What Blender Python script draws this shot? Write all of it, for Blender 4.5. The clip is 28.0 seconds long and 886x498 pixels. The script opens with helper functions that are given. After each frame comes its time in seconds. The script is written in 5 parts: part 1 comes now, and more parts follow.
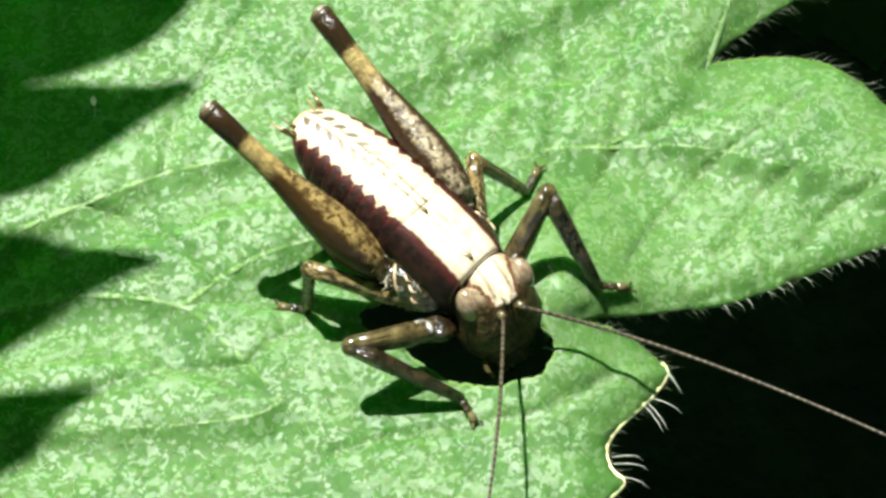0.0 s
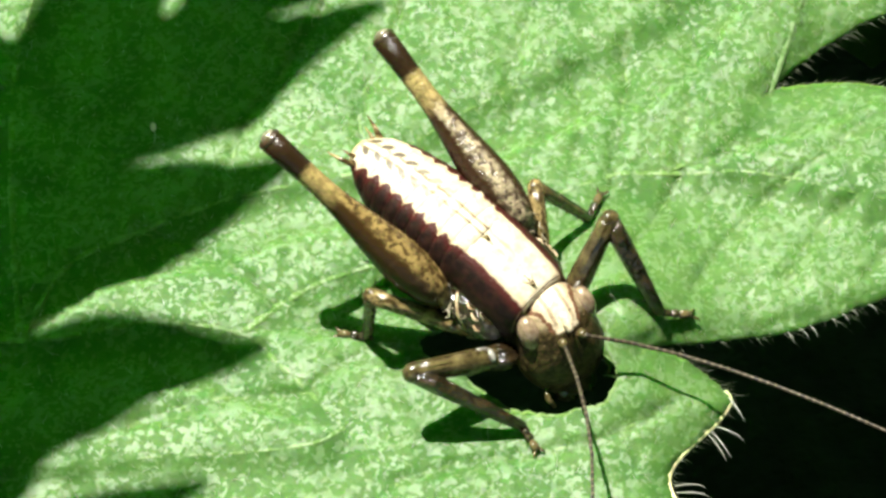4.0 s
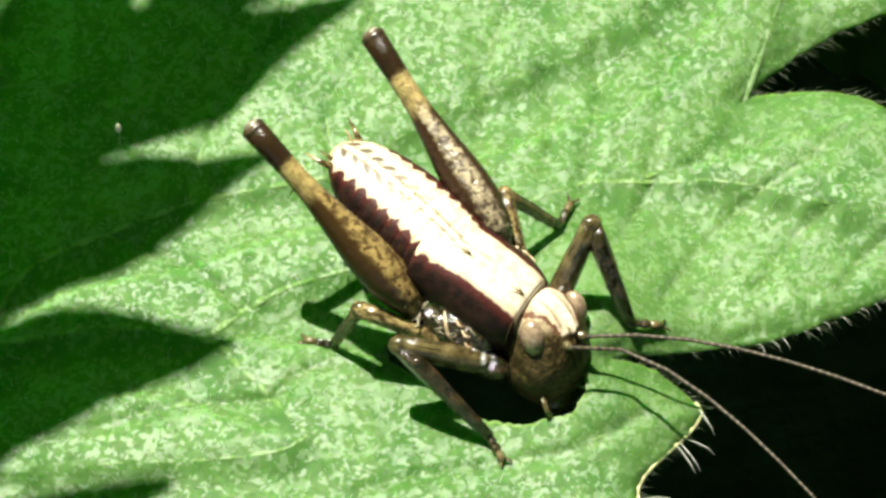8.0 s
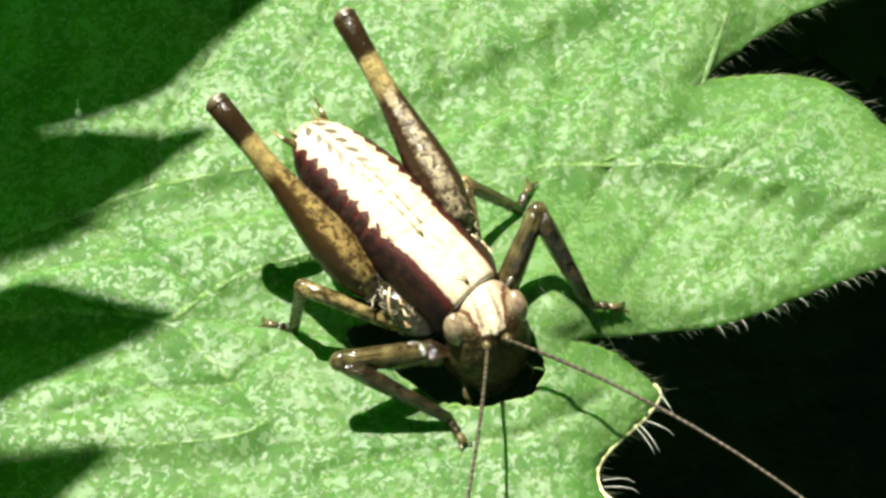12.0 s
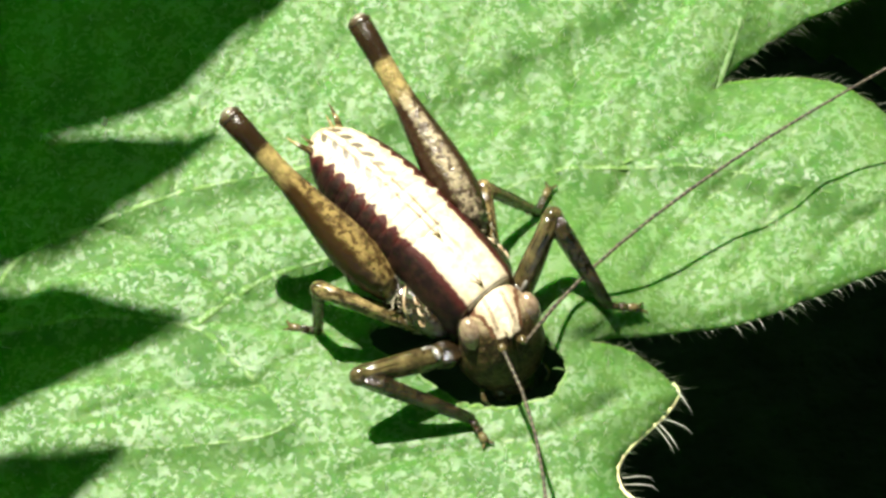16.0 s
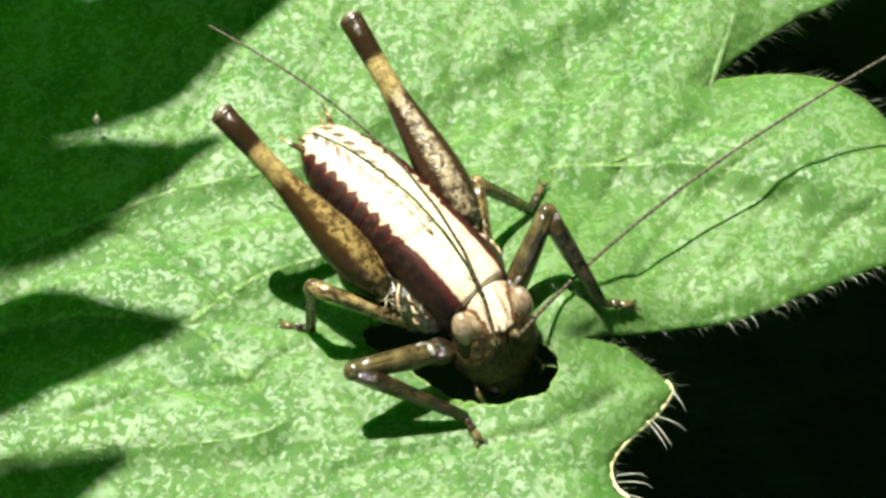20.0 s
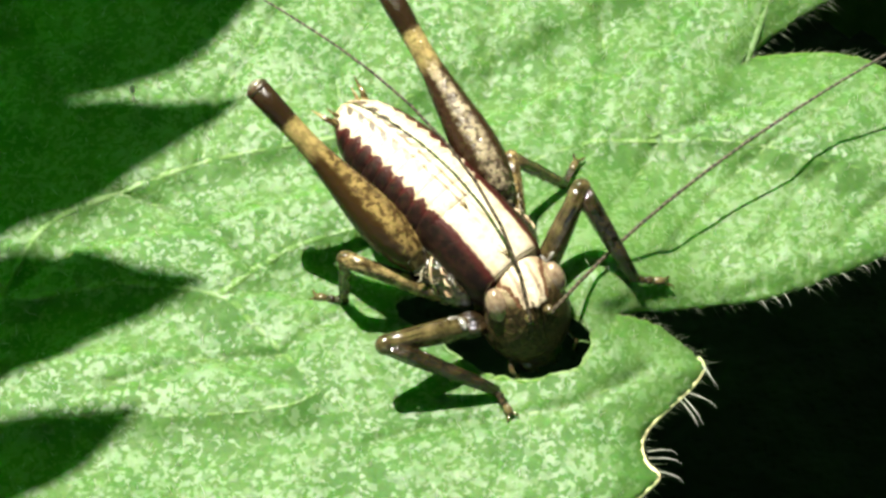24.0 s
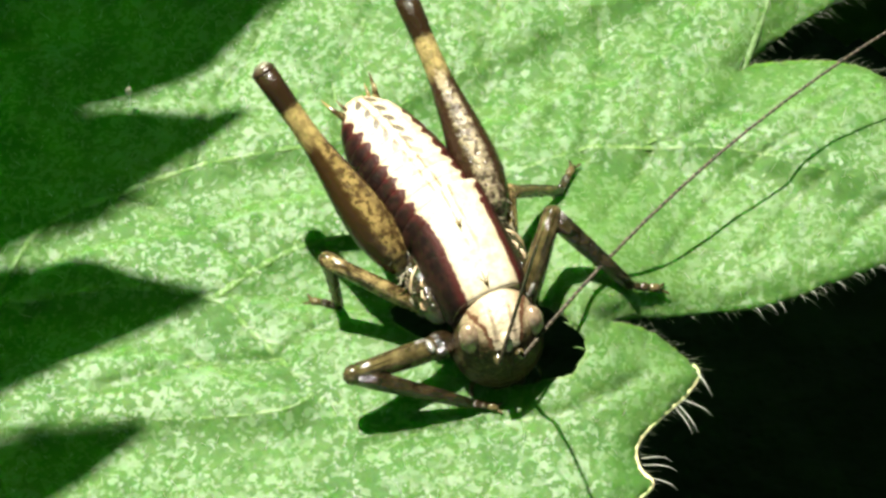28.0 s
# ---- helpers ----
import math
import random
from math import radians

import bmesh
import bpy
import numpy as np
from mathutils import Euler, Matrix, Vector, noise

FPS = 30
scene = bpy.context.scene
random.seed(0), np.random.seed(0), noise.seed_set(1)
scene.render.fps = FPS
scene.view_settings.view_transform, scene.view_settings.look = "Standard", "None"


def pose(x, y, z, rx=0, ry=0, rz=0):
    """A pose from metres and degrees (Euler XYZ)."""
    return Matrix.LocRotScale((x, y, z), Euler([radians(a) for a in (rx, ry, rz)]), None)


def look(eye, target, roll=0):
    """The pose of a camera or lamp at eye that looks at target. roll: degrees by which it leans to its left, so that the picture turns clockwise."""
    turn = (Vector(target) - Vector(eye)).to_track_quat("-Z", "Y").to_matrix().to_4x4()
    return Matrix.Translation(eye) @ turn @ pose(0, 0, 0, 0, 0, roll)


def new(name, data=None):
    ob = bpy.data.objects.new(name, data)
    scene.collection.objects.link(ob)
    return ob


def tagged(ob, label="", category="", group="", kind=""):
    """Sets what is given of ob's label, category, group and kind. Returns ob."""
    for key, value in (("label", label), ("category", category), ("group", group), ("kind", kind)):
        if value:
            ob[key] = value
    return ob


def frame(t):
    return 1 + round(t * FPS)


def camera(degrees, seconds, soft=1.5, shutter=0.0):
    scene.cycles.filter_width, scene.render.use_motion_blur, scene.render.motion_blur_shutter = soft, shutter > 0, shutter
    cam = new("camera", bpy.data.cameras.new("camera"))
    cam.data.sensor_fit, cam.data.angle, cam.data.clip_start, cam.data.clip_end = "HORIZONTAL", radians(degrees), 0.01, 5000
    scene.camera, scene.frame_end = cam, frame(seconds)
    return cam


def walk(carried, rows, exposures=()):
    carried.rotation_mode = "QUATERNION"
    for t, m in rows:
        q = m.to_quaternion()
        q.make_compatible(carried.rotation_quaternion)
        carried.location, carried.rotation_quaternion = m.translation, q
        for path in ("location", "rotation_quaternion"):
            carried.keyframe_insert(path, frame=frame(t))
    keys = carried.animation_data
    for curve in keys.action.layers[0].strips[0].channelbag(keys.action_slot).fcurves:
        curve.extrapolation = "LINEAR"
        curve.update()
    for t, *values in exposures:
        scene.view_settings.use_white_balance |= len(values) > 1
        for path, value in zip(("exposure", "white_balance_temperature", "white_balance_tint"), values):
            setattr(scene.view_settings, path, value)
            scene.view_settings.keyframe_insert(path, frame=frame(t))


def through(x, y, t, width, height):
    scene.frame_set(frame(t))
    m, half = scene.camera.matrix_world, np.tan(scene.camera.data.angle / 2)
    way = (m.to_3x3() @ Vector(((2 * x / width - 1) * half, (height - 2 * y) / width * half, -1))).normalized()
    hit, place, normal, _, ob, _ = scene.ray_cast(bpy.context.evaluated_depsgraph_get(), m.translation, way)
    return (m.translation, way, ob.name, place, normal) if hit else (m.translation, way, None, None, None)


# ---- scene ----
cam = camera(14, 28.0, soft=2.9)
PATH = [
    (0.0, pose(0.00000, -0.06911, 0.11059, 31.660, -0.002, -0.174)),
    (0.5, pose(0.00000, -0.06895, 0.11035, 31.814, 0.249, 0.160)),
    (1.0, pose(0.00000, -0.06891, 0.11028, 31.629, 0.799, 0.352)),
    (1.5, pose(0.00000, -0.06885, 0.11018, 31.770, 0.783, 0.375)),
    (2.0, pose(0.00000, -0.06874, 0.11001, 32.011, 1.620, 1.042)),
    (2.5, pose(0.00000, -0.06871, 0.10996, 32.191, 0.859, 0.372)),
    (3.0, pose(0.00000, -0.06872, 0.10997, 32.326, 1.048, 0.510)),
    (3.5, pose(0.00000, -0.06877, 0.11006, 32.062, 0.935, 0.345)),
    (5.5, pose(0.00000, -0.06792, 0.10869, 32.211, 0.570, 0.502)),
    (6.0, pose(0.00000, -0.06798, 0.10878, 32.059, 0.170, 0.263)),
    (6.5, pose(0.00000, -0.06790, 0.10866, 31.963, -0.063, 0.361)),
    (7.0, pose(0.00000, -0.06793, 0.10871, 32.058, 0.024, 0.293)),
    (7.5, pose(0.00000, -0.06790, 0.10866, 32.013, 0.003, 0.496)),
    (8.0, pose(0.00000, -0.06766, 0.10827, 32.198, 0.026, 0.681)),
    (8.5, pose(0.00000, -0.06773, 0.10839, 32.445, 0.403, 1.113)),
    (9.0, pose(0.00000, -0.06764, 0.10824, 32.555, 1.488, 1.374)),
    (9.5, pose(0.00000, -0.06777, 0.10846, 32.157, 1.077, 0.076)),
    (10.0, pose(0.00000, -0.06808, 0.10896, 32.037, -0.638, -0.384)),
    (10.5, pose(0.00000, -0.06805, 0.10890, 31.803, -0.966, -1.208)),
    (11.0, pose(0.00000, -0.06802, 0.10885, 31.897, -1.024, -0.427)),
    (11.5, pose(0.00000, -0.06795, 0.10875, 31.961, -0.617, -0.232)),
    (12.0, pose(0.00000, -0.06793, 0.10871, 31.931, -0.390, 0.137)),
    (12.5, pose(0.00000, -0.06795, 0.10874, 31.979, -0.341, 0.078)),
    (13.0, pose(0.00000, -0.06795, 0.10875, 32.071, -0.279, 0.253)),
    (13.5, pose(0.00000, -0.06779, 0.10848, 32.179, -0.067, 0.429)),
    (15.5, pose(0.00000, -0.06893, 0.11031, 32.100, 0.275, 0.078)),
    (16.0, pose(0.00000, -0.06903, 0.11048, 31.979, 0.134, -0.069)),
    (16.5, pose(0.00000, -0.06904, 0.11048, 31.901, 0.058, -0.291)),
    (17.0, pose(0.00000, -0.06889, 0.11025, 32.000, -0.000, 0.000)),
    (17.5, pose(0.00000, -0.06891, 0.11027, 32.054, 0.194, 0.213)),
    (18.0, pose(0.00000, -0.06889, 0.11025, 32.052, 0.418, 0.280)),
    (18.5, pose(0.00000, -0.06898, 0.11039, 32.076, 0.414, 0.272)),
    (19.0, pose(0.00000, -0.06898, 0.11039, 32.024, 0.335, 0.031)),
    (19.5, pose(0.00000, -0.06901, 0.11043, 32.025, 0.239, -0.136)),
    (20.0, pose(0.00000, -0.06901, 0.11043, 31.947, 0.114, -0.248)),
    (20.5, pose(0.00000, -0.06900, 0.11042, 31.924, 0.209, -0.139)),
    (21.0, pose(0.00000, -0.06900, 0.11043, 31.860, 0.265, -0.040)),
    (21.5, pose(0.00000, -0.06902, 0.11045, 31.862, 0.422, 0.103)),
    (23.5, pose(0.00000, -0.06901, 0.11045, 31.531, -0.002, 0.607)),
    (24.0, pose(0.00000, -0.06903, 0.11047, 31.527, 0.156, 0.700)),
    (24.5, pose(0.00000, -0.06900, 0.11042, 31.327, 0.102, 0.615)),
    (25.0, pose(0.00000, -0.06902, 0.11045, 31.194, 0.010, 0.640)),
    (25.5, pose(0.00000, -0.06905, 0.11050, 31.278, 0.126, 0.658)),
    (26.0, pose(0.00000, -0.06900, 0.11042, 31.383, 0.154, 0.564)),
    (26.5, pose(0.00000, -0.06896, 0.11036, 31.441, 0.142, 0.520)),
    (27.0, pose(0.00000, -0.06894, 0.11033, 31.493, 0.012, 0.573)),
    (27.5, pose(0.00000, -0.06897, 0.11037, 31.502, 0.008, 0.667)),
    (28.0, pose(0.00000, -0.06896, 0.11036, 31.609, -0.127, 1.022)),
]
# the picture starts out slightly cooler
walk(cam, PATH, [(0.0, 1.5, 6050, 10), (3.0, 1.5, 6300, 10), (6.0, 1.5, 6500, 10), (28.0, 1.5, 6500, 10)])

# ---- light ----
SUN = Vector((-0.24, 0.34, 1.0)).normalized()
world = bpy.data.worlds.new("world")
scene.world = world
world.use_nodes = True
sky = world.node_tree.nodes.new("ShaderNodeTexSky")
sky.sky_type, sky.sun_disc = "NISHITA", False
sky.sun_elevation, sky.sun_rotation = math.asin(SUN.z), math.atan2(SUN.x, SUN.y)
world.node_tree.links.new(sky.outputs[0], world.node_tree.nodes["Background"].inputs[0])
world.node_tree.nodes["Background"].inputs[1].default_value = 0.07
sun = new("sun", bpy.data.lights.new("sun", "SUN"))
sun.data.energy, sun.data.angle, sun.data.color = 4.8, radians(0.7), (1.0, 0.96, 0.87)
sun.matrix_world = look(SUN * 0.5, (0, 0, 0))

MM = 0.001


# ---- materials ----
class Mat:
    """A small hand for node materials: coordinates are in millimetres of the object."""

    def __init__(self, name, rough=0.5, spec=0.5, coat=0.0):
        self.m = bpy.data.materials.new(name)
        self.m.use_nodes = True
        self.t = self.m.node_tree
        self.b = self.t.nodes["Principled BSDF"]
        self.b.inputs["Roughness"].default_value = rough
        self.b.inputs["Specular IOR Level"].default_value = spec
        self.b.inputs["Coat Weight"].default_value = coat
        self.b.inputs["Coat Roughness"].default_value = 0.12
        co = self.t.nodes.new("ShaderNodeTexCoord")
        sc = self.t.nodes.new("ShaderNodeVectorMath")
        sc.operation = "SCALE"
        sc.inputs["Scale"].default_value = 1000.0
        self.link(co.outputs["Object"], sc.inputs[0])
        self.co = sc.outputs[0]
        sep = self.t.nodes.new("ShaderNodeSeparateXYZ")
        self.link(self.co, sep.inputs[0])
        self.x, self.y, self.z = sep.outputs

    def link(self, a, b):
        self.t.links.new(a, b)

    def put(self, socket, v):
        if isinstance(v, (int, float)):
            socket.default_value = v
        elif isinstance(v, tuple):
            socket.default_value = (*v, 1.0)
        else:
            self.link(v, socket)

    def math(self, op, a, b=0.0, c=0.0):
        n = self.t.nodes.new("ShaderNodeMath")
        n.operation = op
        for s, v in zip(n.inputs, (a, b, c)):
            self.put(s, v)
        return n.outputs[0]

    def noise(self, scale, detail=3.0, rough=0.6, dist=0.0, co=None):
        n = self.t.nodes.new("ShaderNodeTexNoise")
        n.inputs["Scale"].default_value, n.inputs["Detail"].default_value = scale, detail
        n.inputs["Roughness"].default_value, n.inputs["Distortion"].default_value = rough, dist
        self.link(co or self.co, n.inputs["Vector"])
        return n.outputs["Fac"]

    def cells(self, scale, feature="F1", co=None, out="Distance", rand=1.0):
        n = self.t.nodes.new("ShaderNodeTexVoronoi")
        n.feature = feature
        n.inputs["Scale"].default_value = scale
        n.inputs["Randomness"].default_value = rand
        self.link(co or self.co, n.inputs["Vector"])
        return n.outputs[out]

    def step(self, v, lo, hi, a=0.0, b=1.0):
        n = self.t.nodes.new("ShaderNodeMapRange")
        n.interpolation_type = "SMOOTHSTEP"
        for s, q in zip(n.inputs, (v, lo, hi, a, b)):
            self.put(s, q)
        return n.outputs[0]

    def mix(self, f, a, b):
        n = self.t.nodes.new("ShaderNodeMix")
        n.data_type = "RGBA"
        self.put(n.inputs[0], f)
        self.put(n.inputs[6], a)
        self.put(n.inputs[7], b)
        return n.outputs[2]

    def bump(self, height, dist, strength=1.0, under=None):
        n = self.t.nodes.new("ShaderNodeBump")
        n.inputs["Strength"].default_value, n.inputs["Distance"].default_value = strength, dist * MM
        self.put(n.inputs["Height"], height)
        if under:
            self.link(under, n.inputs["Normal"])
        return n.outputs[0]

    def done(self, colour, normal=None, rough=None):
        self.put(self.b.inputs["Base Color"], colour)
        if normal:
            self.link(normal, self.b.inputs["Normal"])
        if rough is not None:
            self.put(self.b.inputs["Roughness"], rough)
        return self.m


def leaf_material(name, light, mid, dark, speck, shine=0.5, through=0.35, deep=0.0, tint=0.4, belts=False):
    """A leaf with small angular waxy flakes, their sheen partly in the colour, over soft broad patches of green."""
    k = Mat(name, 0.5, shine)
    broad = k.noise(0.17, 3)
    patch = k.noise(0.55, 4, 0.6)
    warp = k.t.nodes.new("ShaderNodeVectorMath")
    warp.operation = "MULTIPLY_ADD"
    wob = k.t.nodes.new("ShaderNodeTexNoise")
    wob.inputs["Scale"].default_value = 2.6
    k.link(k.co, wob.inputs["Vector"])
    k.link(wob.outputs["Color"], warp.inputs[0])
    warp.inputs[1].default_value = (0.6, 0.6, 0.6)
    k.link(k.co, warp.inputs[2])
    mesh = k.cells(0.6, "DISTANCE_TO_EDGE", warp.outputs[0])

    def tones(scale):
        n = k.t.nodes.new("ShaderNodeSeparateColor")
        k.link(k.cells(scale, "F1", warp.outputs[0], "Color"), n.inputs[0])
        return n.outputs[0], n.outputs[1]
    r1, g1 = tones(3.4)
    r2, g2 = tones(6.5)
    bias = k.math("MULTIPLY", k.math("SUBTRACT", patch, 0.5), 0.7)
    # painted shade of the slopes beside veins: fewer flakes there
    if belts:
        belt_attr = k.t.nodes.new("ShaderNodeAttribute")
        belt_attr.attribute_name = "belt_light"
        thin = k.math("SUBTRACT", 1.0, belt_attr.outputs["Fac"])
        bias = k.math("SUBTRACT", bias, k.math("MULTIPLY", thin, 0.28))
    large = k.step(k.math("ADD", r1, bias), 0.66, 0.69)
    small = k.step(k.math("ADD", r2, bias), 0.71, 0.74)
    flake = k.math("MAXIMUM", k.math("MULTIPLY", large, k.math("ADD", 0.30, k.math("MULTIPLY", g1, 0.6))), k.math("MULTIPLY", small, 0.9))
    bare = k.step(k.math("ADD", k.math("ADD", k.math("MULTIPLY", g1, 0.5), k.math("MULTIPLY", g2, 0.5)), k.math("MULTIPLY", bias, 0.8)), 0.34, 0.28)
    groove = k.step(mesh, 0.05, 0.015)
    c = k.mix(k.step(k.math("ADD", k.math("MULTIPLY", patch, 0.6), k.math("MULTIPLY", k.noise(0.32, 3), 0.4)), 0.38, 0.56), dark, mid)
    c = k.mix(k.math("MULTIPLY", k.step(broad, 0.40, 0.62), 0.7), c, light)
    c = k.mix(k.math("MULTIPLY", bare, 0.5), c, dark)
    c = k.mix(k.math("MULTIPLY", groove, 0.3), c, dark)
    # and a darker green in the same belts, as if turned from the sun
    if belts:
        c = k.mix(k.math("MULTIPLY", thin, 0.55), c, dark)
    # pale tint puts part of the flakes' sun sheen into the colour
    c = k.mix(k.math("MULTIPLY", flake, 0.10), c, speck)
    n = k.bump(k.step(mesh, 0.0, 0.3), 0.08, 0.5)
    n = k.bump(k.noise(2.2, 3, 0.5, 0.2), 0.07, 0.6, n)
    n = k.bump(k.math("ADD", k.math("MULTIPLY", flake, 0.7), k.math("MULTIPLY", r2, 0.3)), 0.030, 0.6, n)
    k.put(k.b.inputs["Specular IOR Level"], k.math("MULTIPLY", shine, k.math("ADD", 0.52, k.math("MULTIPLY", flake, 1.9))))
    k.b.inputs["Subsurface Weight"].default_value = deep
    k.b.inputs["Subsurface Radius"].default_value = (0.30, 1.0, 0.08)
    k.b.inputs["Subsurface Scale"].default_value = 1.5 * MM
    k.done(c, n, k.math("SUBTRACT", 0.62, k.math("MULTIPLY", flake, 0.05)))
    glow = k.t.nodes.new("ShaderNodeBsdfTranslucent")
    k.put(glow.inputs["Color"], k.mix(tint, c, (0.12, 0.50, 0.01)))
    mixer = k.t.nodes.new("ShaderNodeMixShader")
    mixer.inputs[0].default_value = through
    k.link(k.b.outputs[0], mixer.inputs[1])
    k.link(glow.outputs[0], mixer.inputs[2])
    k.link(mixer.outputs[0], k.t.nodes["Material Output"].inputs[0])
    return k.m


def plain(name, colour, other, scale=3.0, rough=0.4, spec=0.5, coat=0.0, bump=0.02):
    k = Mat(name, rough, spec, coat)
    f = k.noise(scale, 4)
    return k.done(k.mix(k.step(f, 0.38, 0.64), colour, other), k.bump(k.noise(scale * 4, 3), bump))


def back_material():
    """Cream saddle with a saw-edged dark flank and small dark strokes on the hind rings."""
    k = Mat("cuticle_back", 0.42, 0.5, 0.0)
    side = k.math("ABSOLUTE", k.math("SUBTRACT", k.y, 0.14))
    cell = k.math("FRACT", k.math("MULTIPLY", k.math("ADD", k.x, 20.0), 1.0 / 0.56))
    saw = k.math("MULTIPLY", k.math("ABSOLUTE", k.math("SUBTRACT", cell, 0.45)), 0.42)
    saw = k.math("MULTIPLY", saw, k.step(k.x, 1.2, -0.5))
    rag = k.math("MULTIPLY", k.math("SUBTRACT", k.noise(4.0, 3), 0.5), k.step(k.x, 0.4, 1.2, 0.35, 0.16))
    edge = k.math("ADD", k.math("ADD", k.step(k.x, -4.6, 0.5, 0.80, 0.98), saw), rag)
    rel = k.math("SUBTRACT", side, edge)
    flank = k.step(rel, -0.05, 0.06)
    mott = k.noise(2.6, 4, 0.7)
    cream = k.mix(k.step(mott, 0.4, 0.68), (0.61, 0.535, 0.40), (0.46, 0.375, 0.24))
    cream = k.mix(k.step(rel, -0.35, 0.0, 0.0, 0.45), cream, (0.46, 0.33, 0.19))
    rings = k.math("MULTIPLY", k.math("MULTIPLY", k.step(cell, 0.05, 0.0), 0.16), k.step(k.x, 0.8, 0.2))
    cream = k.mix(rings, cream, (0.40, 0.26, 0.13))
    off = k.math("SUBTRACT", side, k.math("ADD", 0.13, k.math("MULTIPLY", cell, 0.28)))
    stroke = k.math("ADD", k.math("POWER", k.math("MULTIPLY", k.math("SUBTRACT", cell, 0.5), 2.3), 2.0),
                    k.math("POWER", k.math("MULTIPLY", off, 6.4), 2.0))
    stroke = k.math("MULTIPLY", k.step(stroke, 1.0, 0.45), k.step(k.x, 0.4, -3.3))
    cream = k.mix(k.math("MULTIPLY", stroke, 0.9), cream, (0.040, 0.025, 0.011))
    twin = k.math("ABSOLUTE", k.math("SUBTRACT", side, k.math("ADD", 0.09, k.math("MULTIPLY", k.noise(1.6), 0.12))))
    line = k.math("MULTIPLY", k.step(twin, 0.08, 0.02), k.step(k.noise(2.4, 3), 0.38, 0.52))
    line = k.math("MULTIPLY", line, k.step(k.x, 2.6, 0.8))
    cream = k.mix(k.math("MULTIPLY", line, 0.85), cream, (0.13, 0.078, 0.034))
    dark = k.mix(k.step(k.noise(3.4, 4), 0.4, 0.65), (0.008, 0.004, 0.003), (0.022, 0.009, 0.006))
    dark = k.mix(k.step(rel, 0.42, 0.04, 0.0, 0.85), dark, (0.060, 0.011, 0.009))
    rag2 = k.math("MULTIPLY", k.math("SUBTRACT", k.noise(1.8, 3), 0.5), 1.2)
    low = k.math("MULTIPLY", k.step(k.math("ADD", k.z, rag2), 3.1, 2.85), k.math("MULTIPLY", k.step(k.x, 0.0, 0.5), k.step(k.x, 1.7, 1.3)))
    low = k.math("MULTIPLY", low, k.step(k.noise(3.2, 4, 0.7), 0.475, 0.52))
    dark = k.mix(low, dark, (0.36, 0.30, 0.19))
    k.put(k.b.inputs["Specular IOR Level"], k.math("SUBTRACT", 0.45, k.math("MULTIPLY", flank, 0.26)))
    return k.done(k.mix(flank, cream, dark), k.bump(k.noise(7.0, 4), 0.04, 0.7))


def femur_material(name, length, knee, band, body, tan, net, shift, rough, sheen):
    """Along the limb: dark knee, pale ring, netted blade between dark edges. x runs from hip to knee."""
    k = Mat(name, rough, 0.42, 0.1)
    u = k.math("ADD", k.math("DIVIDE", k.x, length), k.math("MULTIPLY", k.math("SUBTRACT", k.noise(2.2, 2), 0.5), 0.06))
    wide = k.step(u, 0.30, 0.62, 0.52 - 0.3 * sheen, 0.22)
    rag = k.math("MULTIPLY", k.math("SUBTRACT", k.noise(3.2, 3), 0.5), 0.3)
    off = k.math("ADD", k.math("ABSOLUTE", k.math("SUBTRACT", k.y, shift)), rag)
    blade = k.step(k.math("SUBTRACT", off, wide), 0.08, -0.10)
    lace = k.math("SUBTRACT", k.noise(3.8, 3, 0.6), k.math("MULTIPLY", k.step(k.cells(2.6), 0.24, 0.14), 0.14))
    spot = k.math("MULTIPLY", k.step(lace, 0.40, 0.56, 0.15, 1.0), k.step(k.noise(1.7, 3, 0.7), 0.34, 0.56, net, 1.0))
    c = k.mix(k.math("MULTIPLY", spot, blade), body, tan)
    c = k.mix(k.step(u, 0.60, 0.70), c, k.mix(k.step(k.noise(3.0, 3), 0.4, 0.62), band, tuple(q * 0.6 for q in band)))
    c = k.mix(k.step(u, 0.795, 0.83), c, knee)
    n = k.bump(k.noise(4.5, 3, 0.6), 0.04 + 0.14 * sheen)
    lit = k.math("MULTIPLY", blade, k.step(u, 0.66, 0.5))
    k.put(k.b.inputs["Specular IOR Level"], k.math("ADD", 0.22, k.math("MULTIPLY", lit, sheen)))
    k.put(k.b.inputs["Roughness"], k.math("ADD", rough, k.math("MULTIPLY", lit, 0.2 * sheen)))
    return k.done(c, n)


def limb_material(name, a, b, scale=2.2, knobs=0.10, shine=0.42, low=0.34, high=0.70):
    """Shiny cuticle, streaked along the limb."""
    k = Mat(name, 0.18, shine, 0.25)
    long = k.t.nodes.new("ShaderNodeVectorMath")
    long.operation = "MULTIPLY"
    long.inputs[1].default_value = (0.55, 1.3, 1.3)
    k.link(k.co, long.inputs[0])
    f = k.math("ADD", k.math("MULTIPLY", k.noise(scale, 4, 0.65, 0.0, long.outputs[0]), 0.65), k.math("MULTIPLY", k.noise(scale * 1.4, 3), 0.35))
    n = k.bump(k.noise(2.0, 3, 0.5, 0.0, long.outputs[0]), knobs, 0.9)
    return k.done(k.mix(k.step(f, low, high), a, b), k.bump(k.noise(8.0, 3), 0.02, 1.0, n))


